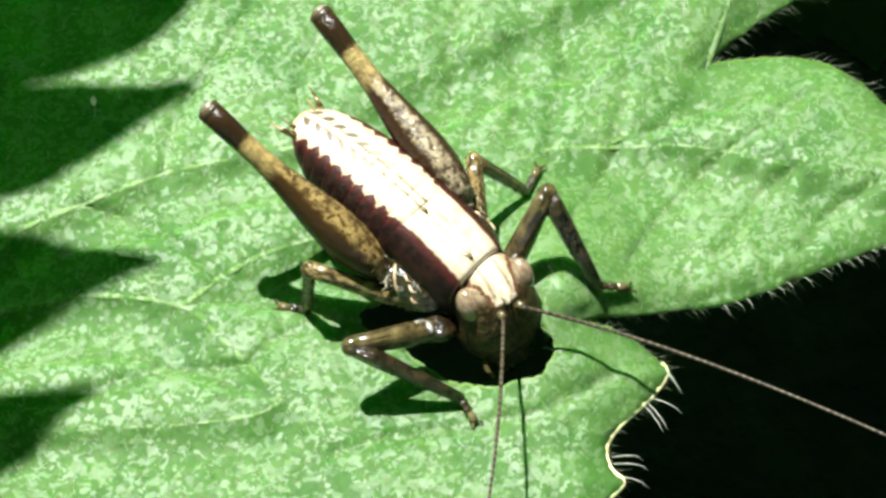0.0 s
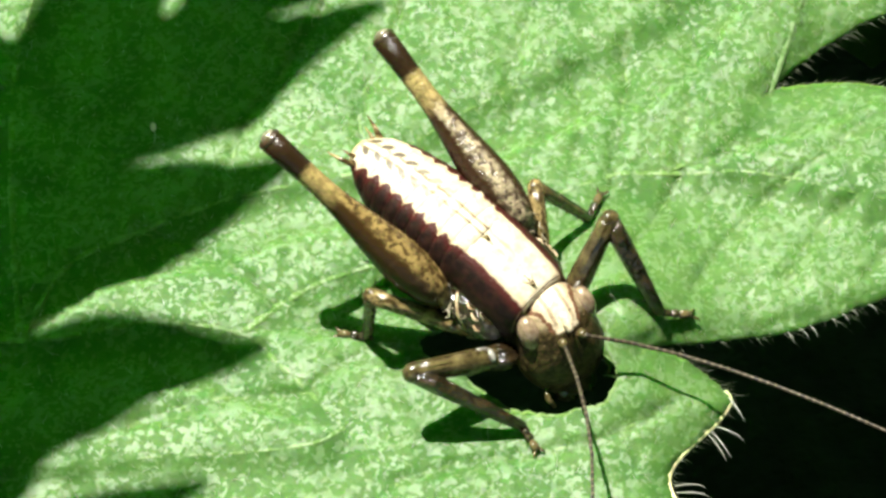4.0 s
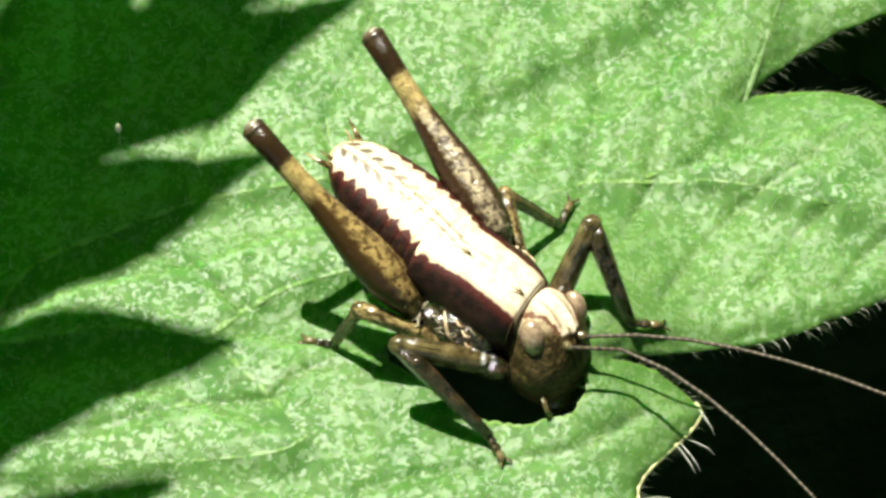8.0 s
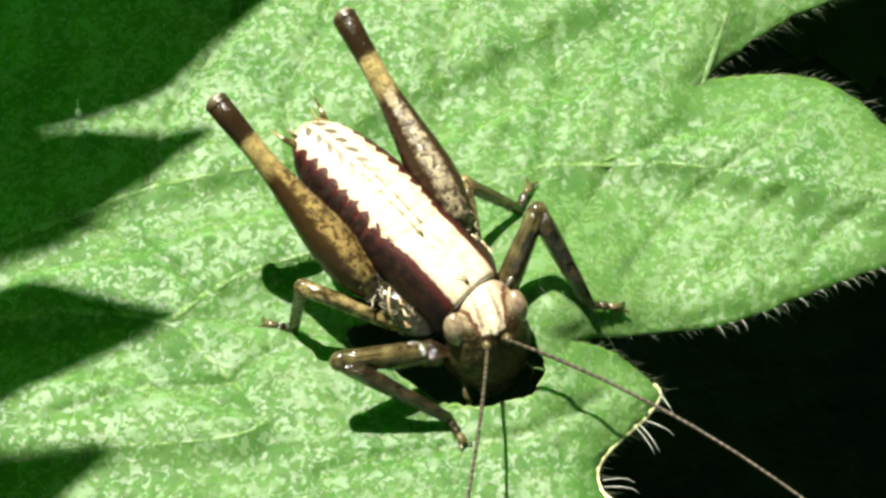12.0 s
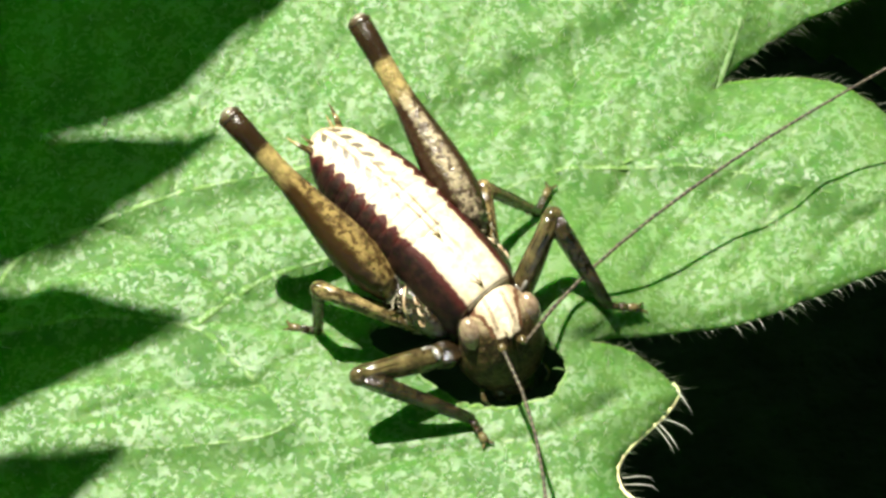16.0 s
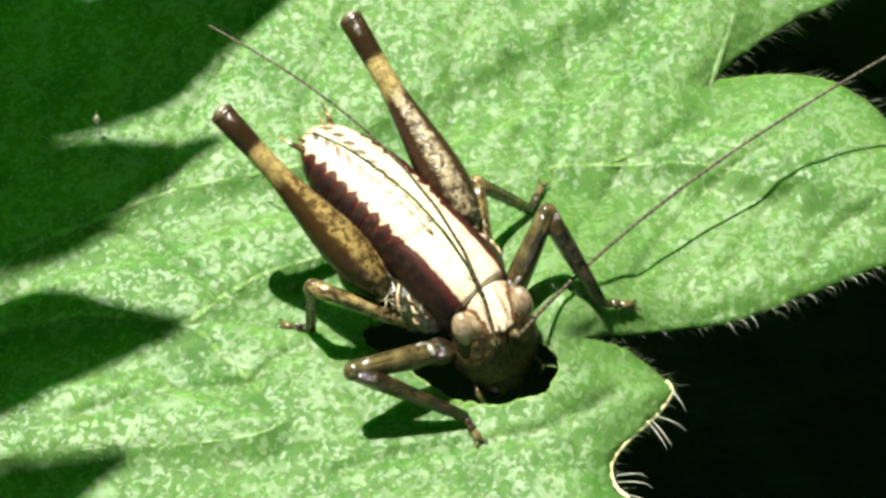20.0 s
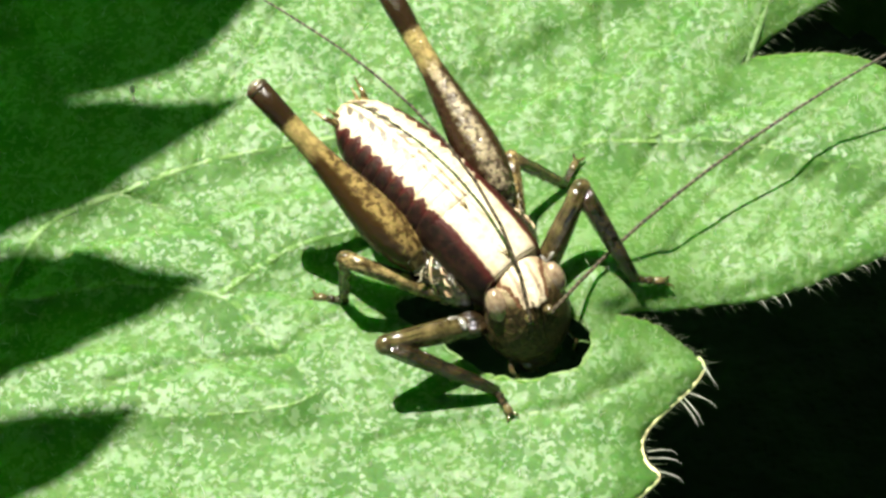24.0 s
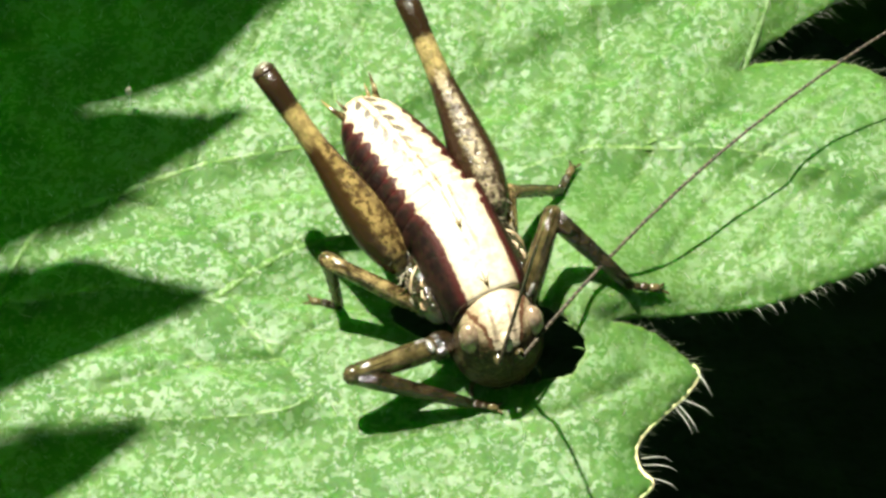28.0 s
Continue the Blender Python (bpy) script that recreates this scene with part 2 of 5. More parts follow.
def feeler_material():
    """Thread of short rings, dark with pale joints in uneven runs."""
    k = Mat("feeler_brown", 0.5, 0.35)
    ring = k.math("FRACT", k.math("MULTIPLY", k.x, 1 / 0.29))
    pale = k.math("MULTIPLY", k.step(ring, 0.62, 0.72), k.step(k.noise(1.1, 2), 0.36, 0.56, 0.25, 1.0))
    c = k.mix(k.step(k.noise(2.4, 3), 0.4, 0.62), (0.016, 0.011, 0.006), (0.045, 0.034, 0.018))
    return k.done(k.mix(pale, c, (0.10, 0.080, 0.050)), k.bump(k.noise(9.0, 3), 0.02))


def head_material():
    """Brown face, cream crown between the eyes with dark lines."""
    k = Mat("cuticle_head", 0.42, 0.20, 0.0)
    side = k.math("ABSOLUTE", k.y)
    rag = k.math("MULTIPLY", k.math("SUBTRACT", k.noise(3.5, 3), 0.5), 0.25)
    mott = k.noise(3.0, 4, 0.7)
    face = k.mix(k.step(mott, 0.38, 0.65), (0.022, 0.015, 0.005), (0.075, 0.052, 0.019))
    speck = k.math("MULTIPLY", k.step(k.cells(3.2), 0.12, 0.05), 0.6)
    face = k.mix(speck, face, (0.36, 0.26, 0.15))
    wide = k.math("SUBTRACT", 1.06, k.math("MULTIPLY", k.x, 0.40))
    rel = k.math("SUBTRACT", k.math("ADD", side, rag), wide)
    crown = k.math("MULTIPLY", k.step(rel, 0.05, -0.04), k.step(k.z, 0.18, 0.30))
    face = k.mix(k.math("MULTIPLY", k.step(k.z, 0.35, 0.75), k.step(k.noise(2.2, 3), 0.36, 0.54, 0.45, 0.95)), face, (0.34, 0.26, 0.155))
    tone = k.mix(k.step(k.math("ADD", side, rag), 0.25, 0.85), (0.60, 0.50, 0.35), (0.33, 0.24, 0.145))
    tone = k.mix(k.math("MULTIPLY", k.step(k.noise(5.0, 3), 0.5, 0.62), 0.4), tone, (0.27, 0.18, 0.10))
    c = k.mix(crown, face, tone)
    edge = k.math("MULTIPLY", k.step(k.math("ABSOLUTE", k.math("SUBTRACT", rel, 0.06)), 0.09, 0.04), k.step(k.z, 0.2, 0.4))
    c = k.mix(edge, c, (0.11, 0.05, 0.025))
    stripe = k.math("ABSOLUTE", k.math("SUBTRACT", k.math("ADD", side, k.math("MULTIPLY", rag, 0.5)), 0.34))
    stripe = k.math("MULTIPLY", k.step(stripe, 0.10, 0.04), k.math("MULTIPLY", k.step(k.x, 0.3, 0.8), k.step(k.z, 0.3, 0.6)))
    c = k.mix(k.math("MULTIPLY", stripe, 0.6), c, (0.10, 0.05, 0.022))
    return k.done(c, k.bump(k.noise(7.0, 3), 0.04, 1.0, k.bump(k.noise(1.8, 3), 0.13, 0.8)))


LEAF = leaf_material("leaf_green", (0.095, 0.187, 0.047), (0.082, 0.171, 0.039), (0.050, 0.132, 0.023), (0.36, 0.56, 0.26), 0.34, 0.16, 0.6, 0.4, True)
# passes more green than a real leaf, to brighten the shade below
SHADING = leaf_material("leaf_translucent", (0.27, 0.86, 0.012), (0.26, 0.85, 0.012), (0.24, 0.82, 0.010), (0.24, 0.76, 0.02), 0.15, 0.95, 0.0, 0.0)
# shaded tone of the added leaves, kept dark so the background stays black
FOLIAGE = leaf_material("foliage_shade_green", (0.07, 0.13, 0.03), (0.05, 0.10, 0.02), (0.03, 0.07, 0.015), (0.10, 0.15, 0.06), 0.15, 0.5)
# lit tone for the unseen leaves overhead, brightened as green fill
CANOPY = leaf_material("canopy_fill_green", (0.24, 0.50, 0.035), (0.22, 0.47, 0.03), (0.18, 0.42, 0.02), (0.22, 0.45, 0.04), 0.15, 0.75, 0.0, 0.0)
VEIN = leaf_material("vein_pale", (0.16, 0.27, 0.075), (0.12, 0.225, 0.05), (0.065, 0.155, 0.026), (0.50, 0.60, 0.30), 0.36, 0.16)
MIDRIB = leaf_material("midrib_pale", (0.125, 0.225, 0.066), (0.105, 0.20, 0.054), (0.065, 0.15, 0.034), (0.50, 0.60, 0.36), 0.36, 0.2)
RIM = plain("rim_yellow", (0.72, 0.66, 0.34), (0.45, 0.56, 0.22), 1.2, 0.5)
FUZZ = plain("hair_grey", (0.08, 0.11, 0.05), (0.18, 0.20, 0.13), 2.0, 0.4)
HAIR = plain("hair_white", (0.36, 0.38, 0.30), (0.50, 0.50, 0.42), 2.0, 0.35)
BUD = plain("droplet_white", (0.80, 0.66, 0.60), (0.70, 0.55, 0.48), 2.0, 0.25)
BACK = back_material()
HIND = femur_material("cuticle_hind_femur", 8.4, (0.022, 0.012, 0.005), (0.34, 0.25, 0.09), (0.034, 0.017, 0.005), (0.26, 0.18, 0.062), 0.40, -0.10, 0.26, 0.1)
# paler blade colour imitates part of the silvery sheen
HIND2 = femur_material("cuticle_hind_femur_shiny", 8.4, (0.022, 0.012, 0.005), (0.36, 0.27, 0.105), (0.030, 0.014, 0.006), (0.36, 0.29, 0.18), 0.5, 0.05, 0.18, 0.5)
LIMB = limb_material("cuticle_limb_dark", (0.011, 0.007, 0.003), (0.042, 0.027, 0.010), 2.2, 0.6, 1.0)
LIMB2 = limb_material("cuticle_limb_olive", (0.028, 0.020, 0.007), (0.13, 0.100, 0.040), 2.6, 0.12, 0.6)
LIMB3 = limb_material("cuticle_limb_ochre", (0.040, 0.026, 0.009), (0.27, 0.20, 0.082), 3.4, 0.12, 0.42, 0.42, 0.60)
DARK = plain("cuticle_dark", (0.028, 0.017, 0.009), (0.07, 0.040, 0.020), 3.0, 0.3, 0.5, 0.4)
HEAD = head_material()
EYE = plain("eye_brown", (0.28, 0.20, 0.13), (0.17, 0.115, 0.07), 5.0, 0.22, 0.6, 0.6, 0.01)
CREAM = plain("cuticle_cream", (0.62, 0.48, 0.30), (0.42, 0.28, 0.15), 3.0, 0.4)
PALE = plain("membrane_pale", (0.26, 0.25, 0.22), (0.09, 0.08, 0.065), 4.0, 0.2, 0.6, 0.6)
GREY = plain("membrane_grey", (0.27, 0.245, 0.18), (0.11, 0.09, 0.055), 3.0, 0.3, 0.6, 0.3)
LACE = plain("membrane_lacy", (0.30, 0.27, 0.18), (0.13, 0.105, 0.06), 4.0, 0.3, 0.5)
FEELER = feeler_material()
# very dark green, two close tones mixed by noise
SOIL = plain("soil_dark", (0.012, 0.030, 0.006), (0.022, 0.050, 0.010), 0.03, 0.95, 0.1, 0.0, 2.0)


# ---- mesh helpers; all lengths in millimetres ----
def mesh_of(name, verts, faces, mat, smooth=True):
    me = bpy.data.meshes.new(name)
    me.from_pydata([tuple(c * MM for c in v) for v in verts], [], faces)
    me.materials.append(mat)
    me.polygons.foreach_set("use_smooth", [smooth] * len(me.polygons))
    me.update()
    return me


def part(name, data, parent, label=""):
    ob = new(name, data)
    ob.parent = parent
    return tagged(ob, label)


def tube(path, radii, n=12, flat=1.0, side=(0, 0, 1), caps=True):
    """A tapering round limb along path; flat squeezes it across the given side."""
    pts = [Vector(p) for p in path]
    verts, faces = [], []
    for i, p in enumerate(pts):
        way = (pts[min(i + 1, len(pts) - 1)] - pts[max(i - 1, 0)]).normalized()
        a = Vector(side) - way * way.dot(Vector(side))
        if a.length < 1e-4:
            a = way.orthogonal()
        a.normalize()
        b = way.cross(a)
        r = radii[i] if not isinstance(radii, (int, float)) else radii
        for j in range(n):
            w = 2 * math.pi * j / n
            verts.append(p + a * (r * math.cos(w)) + b * (r * flat * math.sin(w)))
    for i in range(len(pts) - 1):
        for j in range(n):
            k = (j + 1) % n
            faces.append((i * n + j, i * n + k, (i + 1) * n + k, (i + 1) * n + j))
    if caps:
        faces.append(tuple(range(n - 1, -1, -1)))
        faces.append(tuple((len(pts) - 1) * n + j for j in range(n)))
    return verts, faces


def join(*parts):
    verts, faces = [], []
    for v, f in parts:
        o = len(verts)
        verts += list(v)
        faces += [tuple(i + o for i in q) for q in f]
    return verts, faces


def ball(c, r, n=14, m=10, turn=None, power=1.0):
    """An egg with half-axes r; power below 1 makes it boxier."""
    verts, faces = [], []
    for i in range(m + 1):
        th = math.pi * i / m
        for j in range(n):
            w = 2 * math.pi * j / n
            q = [math.sin(th) * math.cos(w), math.sin(th) * math.sin(w), math.cos(th)]
            q = [math.copysign(abs(s) ** power, s) * k for s, k in zip(q, r)]
            q = Vector(q)
            if turn:
                q = turn @ q
            verts.append(q + Vector(c))
    for i in range(m):
        for j in range(n):
            k = (j + 1) % n
            faces.append((i * n + j, (i + 1) * n + j, (i + 1) * n + k, i * n + k))
    return verts, faces


def smooth_path(pts, steps):
    """A soft curve through pts."""
    out = []
    pts = [Vector(p) for p in pts]
    for i in range(len(pts) - 1):
        a, b = pts[max(i - 1, 0)], pts[i]
        c, d = pts[i + 1], pts[min(i + 2, len(pts) - 1)]
        for k in range(steps):
            t = k / steps
            out.append(0.5 * ((2 * b) + (c - a) * t + (2 * a - 5 * b + 4 * c - d) * t * t + (3 * b - a - 3 * c + d) * t ** 3))
    out.append(pts[-1])
    return out


# ---- ground, far below the leaf and in the shade of the plants ----
def build_ground():
    n, half = 40, 60000.0
    verts, faces = [], []
    for i in range(n + 1):
        for j in range(n + 1):
            x, y = (2 * i / n - 1), (2 * j / n - 1)
            x, y = half * x * abs(x) ** 2, half * y * abs(y) ** 2
            verts.append((x, y, -420 + 12 * noise.noise((x * 0.01, y * 0.01, 3))))
    for i in range(n):
        for j in range(n):
            a = i * (n + 1) + j
            faces.append((a, a + n + 1, a + n + 2, a + 1))
    tagged(new("ground", mesh_of("ground", verts, faces, SOIL)), "dark green ground in deep shade below the plants", "ground", kind="structure")


def leaf_shape(length, width, teeth, fold=0.15):
    """A toothed pointed leaf along +x, as triangles with a folded midrib."""
    up_side, verts, faces = [], [], []
    n = teeth * 4
    for i in range(n + 1):
        u = i / n
        w = width * 0.5 * math.sin(math.pi * u ** 0.8) ** 0.8 * (1 + 0.16 * (1 - (i % 4) / 3))
        up_side.append((u * length, w))
    for x, w in up_side:
        z = -0.12 * length * (x / length) ** 2
        verts += [(x, w, z + w * fold), (x, 0, z), (x, -w, z + w * fold)]
    for i in range(n):
        a = i * 3
        faces += [(a, a + 1, a + 4, a + 3), (a + 1, a + 2, a + 5, a + 4)]
    return verts, faces


def clear_of_sun(p, gap):
    """Whether p (mm) leaves the sun's way to the leaf open."""
    return (p - Vector(SUN) * p.dot(SUN)).length > gap


def build_foliage():
    """Leaves added round about and overhead: they keep the ground dark, the upper ones give green fill light."""
    rnd = random.Random(5)
    pieces = []
    small, large = leaf_shape(75, 50, 9), leaf_shape(150, 105, 10)
    for k in range(2600):
        a = rnd.uniform(0, 2 * math.pi)
        r = 120 + 620 * rnd.random() ** 0.7
        p = Vector((r * math.cos(a), r * math.sin(a), rnd.uniform(-360, 90)))
        if p.y < 60 and abs(p.x) < 80 + 0.25 * abs(p.y) and p.z > -120:
            continue
        if p.z > -60 and r < 170 or not clear_of_sun(p, 120) and p.z > -20:
            continue
        if abs(p.x) < 100 and -20 < p.y < 60 + 0.9 * abs(p.z) and p.z < 0:
            continue
        m = Matrix.Translation(p) @ pose(0, 0, 0, rnd.uniform(-35, 35), rnd.uniform(-35, 35), rnd.uniform(0, 360))
        pieces.append(([m @ Vector(v) for v in small[0]], small[1]))
    v, f = join(*pieces)
    tagged(new("foliage", mesh_of("foliage", v, f, FOLIAGE)), "dense dark green leaves added round about to keep the ground dark", "foliage", kind="stuff")
    # unseen leaves overhead, added to block sky and throw green fill
    pieces = []
    for k in range(1500):
        a = rnd.uniform(0, 2 * math.pi)
        r = 1100 * rnd.random() ** 0.6
        p = Vector((r * math.cos(a), r * math.sin(a), rnd.uniform(300, 640)))
        turn = pose(0, 0, 0, rnd.uniform(-30, 30), rnd.uniform(-30, 30), rnd.uniform(0, 360))
        mid = p + turn @ Vector((75, 0, 0))
        if not clear_of_sun(mid, 105):
            continue
        m = Matrix.Translation(p) @ turn
        pieces.append(([m @ Vector(v) for v in large[0]], large[1]))
    v, f = join(*pieces)
    tagged(new("fill_canopy", mesh_of("fill_canopy", v, f, CANOPY)), "bright green leaves added overhead, out of sight, to block sky and give green fill light", "foliage", kind="stuff")


# ---- the big leaf ----
OUTLINE = [(18.33, 12.65), (16.55, 11.72), (15.23, 10.93), (13.92, 10.36), (12.93, 9.71), (11.84, 8.88), (10.85, 7.96), (10.10, 7.14), (9.84, 6.86),
           (10.31, 7.17), (11.45, 7.37), (12.92, 7.45), (14.38, 7.19), (15.49, 6.48), (16.36, 5.55), (17.42, 4.22), (18.54, 2.65), (20.17, 1.11),
           (18.64, -0.14), (16.98, -0.55), (15.74, -0.96), (14.49, -1.50), (13.04, -2.12), (11.59, -2.78), (10.17, -3.25), (8.35, -3.53), (6.53, -3.78), (5.05, -3.92),
           (5.63, -4.04), (6.52, -4.39), (7.34, -5.06), (7.91, -5.70), (8.08, -6.09), (7.68, -6.82), (7.15, -7.38), (6.46, -8.10), (6.01, -8.68), (5.84, -9.26)]
OUTLINE2 = [(6.02, -9.93), (6.41, -10.48), (5.65, -11.31), (4.95, -12.18), (4.15, -13.58), (2.21, -15.50), (-0.45, -17.58), (-5.32, -19.43), (-11.85, -20.04), (-19.49, -18.20),
            (-26.59, -13.80), (-31.45, -6.06), (-33.73, 3.43), (-32.40, 14.25), (-26.77, 22.57), (-16.57, 26.64), (-4.15, 26.64), (7.03, 22.57), (14.51, 17.24), (17.60, 14.52)]
# the gap that the cricket has eaten into the blade
BITE = [(-2.79, -3.41), (-2.72, -4.11), (-1.58, -4.87), (-0.44, -5.79), (0.48, -6.47), (1.21, -6.57), (1.94, -6.70), (3.09, -6.34), (3.59, -6.25), (3.94, -5.79), (4.19, -4.96), (3.92, -4.27),
        (3.13, -3.57), (1.53, -2.87), (-0.48, -2.78), (-1.89, -3.06)]
VEINS = [
    ([(-24.23, -2.82), (-16.94, -3.52), (-12.56, -2.82), (-9.12, -3.29), (-7.77, -4.50), (-6.60, -5.72), (-5.38, -7.09), (-4.29, -8.21), (-3.24, -9.93), (-2.40, -11.86), (-1.61, -14.44)], 0.20),
    ([(-16.94, -3.52), (-15.52, -0.50), (-12.96, 0.99), (-9.95, 2.33), (-7.50, 2.99), (-4.63, 3.68), (-2.99, 4.92), (-1.34, 6.13), (0.34, 7.14), (2.44, 8.32), (4.57, 9.37), (6.51, 11.07), (7.84, 12.65)], 0.16),
    ([(-9.12, -3.29), (-7.75, -2.12), (-6.16, -1.07), (-3.74, -0.21), (-1.71, 0.51), (1.97, 2.45), (4.46, 3.43), (6.32, 3.63), (7.48, 4.38), (8.77, 5.68), (9.84, 6.86)], 0.17),
    ([(9.84, 6.94), (10.27, 8.21), (10.75, 9.76), (11.32, 11.59), (11.98, 14.25)], 0.36),
    ([(4.46, 3.43), (6.73, 3.43), (8.80, 3.53), (10.64, 3.24), (13.08, 2.57), (15.92, 1.84), (17.52, 1.35)], 0.13),
    ([(-3.60, -9.26), (-1.26, -8.55), (1.50, -8.10), (3.87, -7.43), (6.27, -6.06)], 0.10),
    ([(-6.60, -5.72), (-8.43, -5.88), (-10.40, -6.11), (-13.13, -7.09)], 0.12),
    ([(-5.38, -7.09), (-6.43, -7.72), (-8.59, -8.06), (-11.14, -8.21), (-14.63, -8.44)], 0.13),
    ([(-6.60, -5.72), (-5.87, -4.73), (-4.68, -4.22)], 0.11),
    ([(10.64, 3.24), (9.25, 1.77), (7.97, 0.22), (7.00, -1.41)], 0.10),
    ([(13.08, 2.57), (11.47, 0.94), (10.25, -1.17)], 0.10),
    ([(10.64, 3.24), (12.36, 4.62), (13.79, 6.05)], 0.10),
    ([(15.92, 1.84), (14.20, 0.51), (13.10, -0.93)], 0.09),
    ([(6.73, 3.43), (5.65, 1.48), (4.60, 0.03)], 0.09),
    ([(0.34, 7.14), (0.72, 8.99), (1.40, 11.07)], 0.10),
    ([(0.86, 7.42), (0.50, 6.05), (0.33, 4.43)], 0.09),
    ([(4.57, 9.37), (4.74, 7.19), (4.32, 5.05), (4.14, 2.94)], 0.10),
    ([(2.44, 8.32), (3.05, 6.43), (2.81, 3.93)], 0.08),
    ([(6.51, 11.07), (7.30, 8.73), (7.02, 6.43), (6.54, 3.93)], 0.09),
    ([(-4.63, 3.68), (-5.10, 6.43), (-3.89, 9.50), (-3.08, 12.65)], 0.11),
    ([(-9.95, 2.33), (-9.44, 5.17), (-7.67, 8.47), (-6.47, 11.07)], 0.10),
    ([(-12.96, 0.99), (-11.09, 0.27), (-9.22, -0.69), (-7.75, -2.12)], 0.09),
    ([(-16.94, -3.52), (-17.73, 3.43), (-17.85, 9.50), (-16.53, 15.33)], 0.20),
]


def vein_runs():
    return [([Vector((x, y, 0)) for x, y in p], r) for p, r in VEINS]


VEIN_PTS = []
for run, thick in vein_runs():
    line = smooth_path(run, 10)
    for p, q in zip(line, line[1:]):
        t = (q - p).normalized()
        sign = 1 if t.x >= 0 else -1
        VEIN_PTS.append((p.x, p.y, thick, sign * t.y, -sign * t.x))
VEIN_ARR = np.array(VEIN_PTS)


RIM_PTS = np.array([(p.x, p.y) for p in smooth_path([Vector((x, y, 0)) for x, y in OUTLINE + OUTLINE2], 8)])


def relief(xy):
    """Height of the blade, mm: quilted between the veins, gently waved. xy: array of places."""
    d, f, e, under = (np.full(len(xy), 99.0) for _ in range(4))
    main, small = VEIN_ARR[VEIN_ARR[:, 2] > 0.125], VEIN_ARR[VEIN_ARR[:, 2] < 0.125]
    for s in range(0, len(xy), 4000):
        q = xy[s:s + 4000]
        for near, marks in ((d, main), (f, small), (e, RIM_PTS)):
            gap = np.sqrt(((q[:, None, :] - marks[None, :, :2]) ** 2).sum(-1))
            near[s:s + 4000] = gap.min(1)
            if marks is main:
                m = main[gap.argmin(1)]
                under[s:s + 4000] = ((q - m[:, :2]) * m[:, 3:]).sum(1)
    step = np.clip(under, 0, None)
    z = 0.10 * (1 - np.exp(-(d / 0.4) ** 2)) + 0.19 * (1 - np.exp(-(f / 0.26) ** 2)) - 0.29
    z = z - 0.52 * (1 - np.exp(-(step / 0.65) ** 1.5)) * np.exp(-(step / 3.5) ** 2)
    out = np.empty(len(xy))
    for i, (x, y) in enumerate(xy):
        w = 0.20 * noise.noise((x * 0.16, y * 0.16, 0.3)) + 0.07 * noise.noise((x * 0.5, y * 0.5, 2.3))
        w += 0.055 * noise.noise((x * 1.3, y * 1.3, 5.1)) + 0.018 * noise.noise((x * 3.1, y * 3.1, 8.0))
        out[i] = w
    z = z + 0.75 * np.exp(-((xy[:, 0] - 4.3) ** 2 + (xy[:, 1] + 5.2) ** 2) / 4.8) + 1.15 * np.exp(-((xy[:, 0] - 3.4) ** 2 + (xy[:, 1] + 0.2) ** 2) / 8.0)
    z = z + 1.1 * np.exp(-((xy[:, 0] - 4.6) ** 2 + (xy[:, 1] + 2.7) ** 2) / 3.5)
    return z + out - 0.08 - 0.30 * np.exp(-(e / 0.6) ** 2) - 0.25 * np.exp(-(e / 1.6) ** 2)


def belt_light(xy):
    """Shade painted on the blade, 1 none to 0 full: belts beside the main veins and along the rim."""
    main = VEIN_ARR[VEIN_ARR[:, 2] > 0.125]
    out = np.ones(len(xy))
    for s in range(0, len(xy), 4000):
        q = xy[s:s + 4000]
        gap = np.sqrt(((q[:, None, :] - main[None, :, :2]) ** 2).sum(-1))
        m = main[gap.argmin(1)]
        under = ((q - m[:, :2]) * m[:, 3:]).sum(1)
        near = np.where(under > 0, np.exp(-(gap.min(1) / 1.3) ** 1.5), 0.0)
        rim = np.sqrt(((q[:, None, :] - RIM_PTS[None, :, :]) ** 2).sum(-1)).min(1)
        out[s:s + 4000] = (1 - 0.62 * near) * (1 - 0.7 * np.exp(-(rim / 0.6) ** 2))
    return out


def lean(x, y, z):
    """A place on the blade: the plan is drawn as seen from the viewer's side, so hollows lie further off."""
    return Vector((x - z * x / 110.0, y - z * (y + 68.9) / 110.0, z))


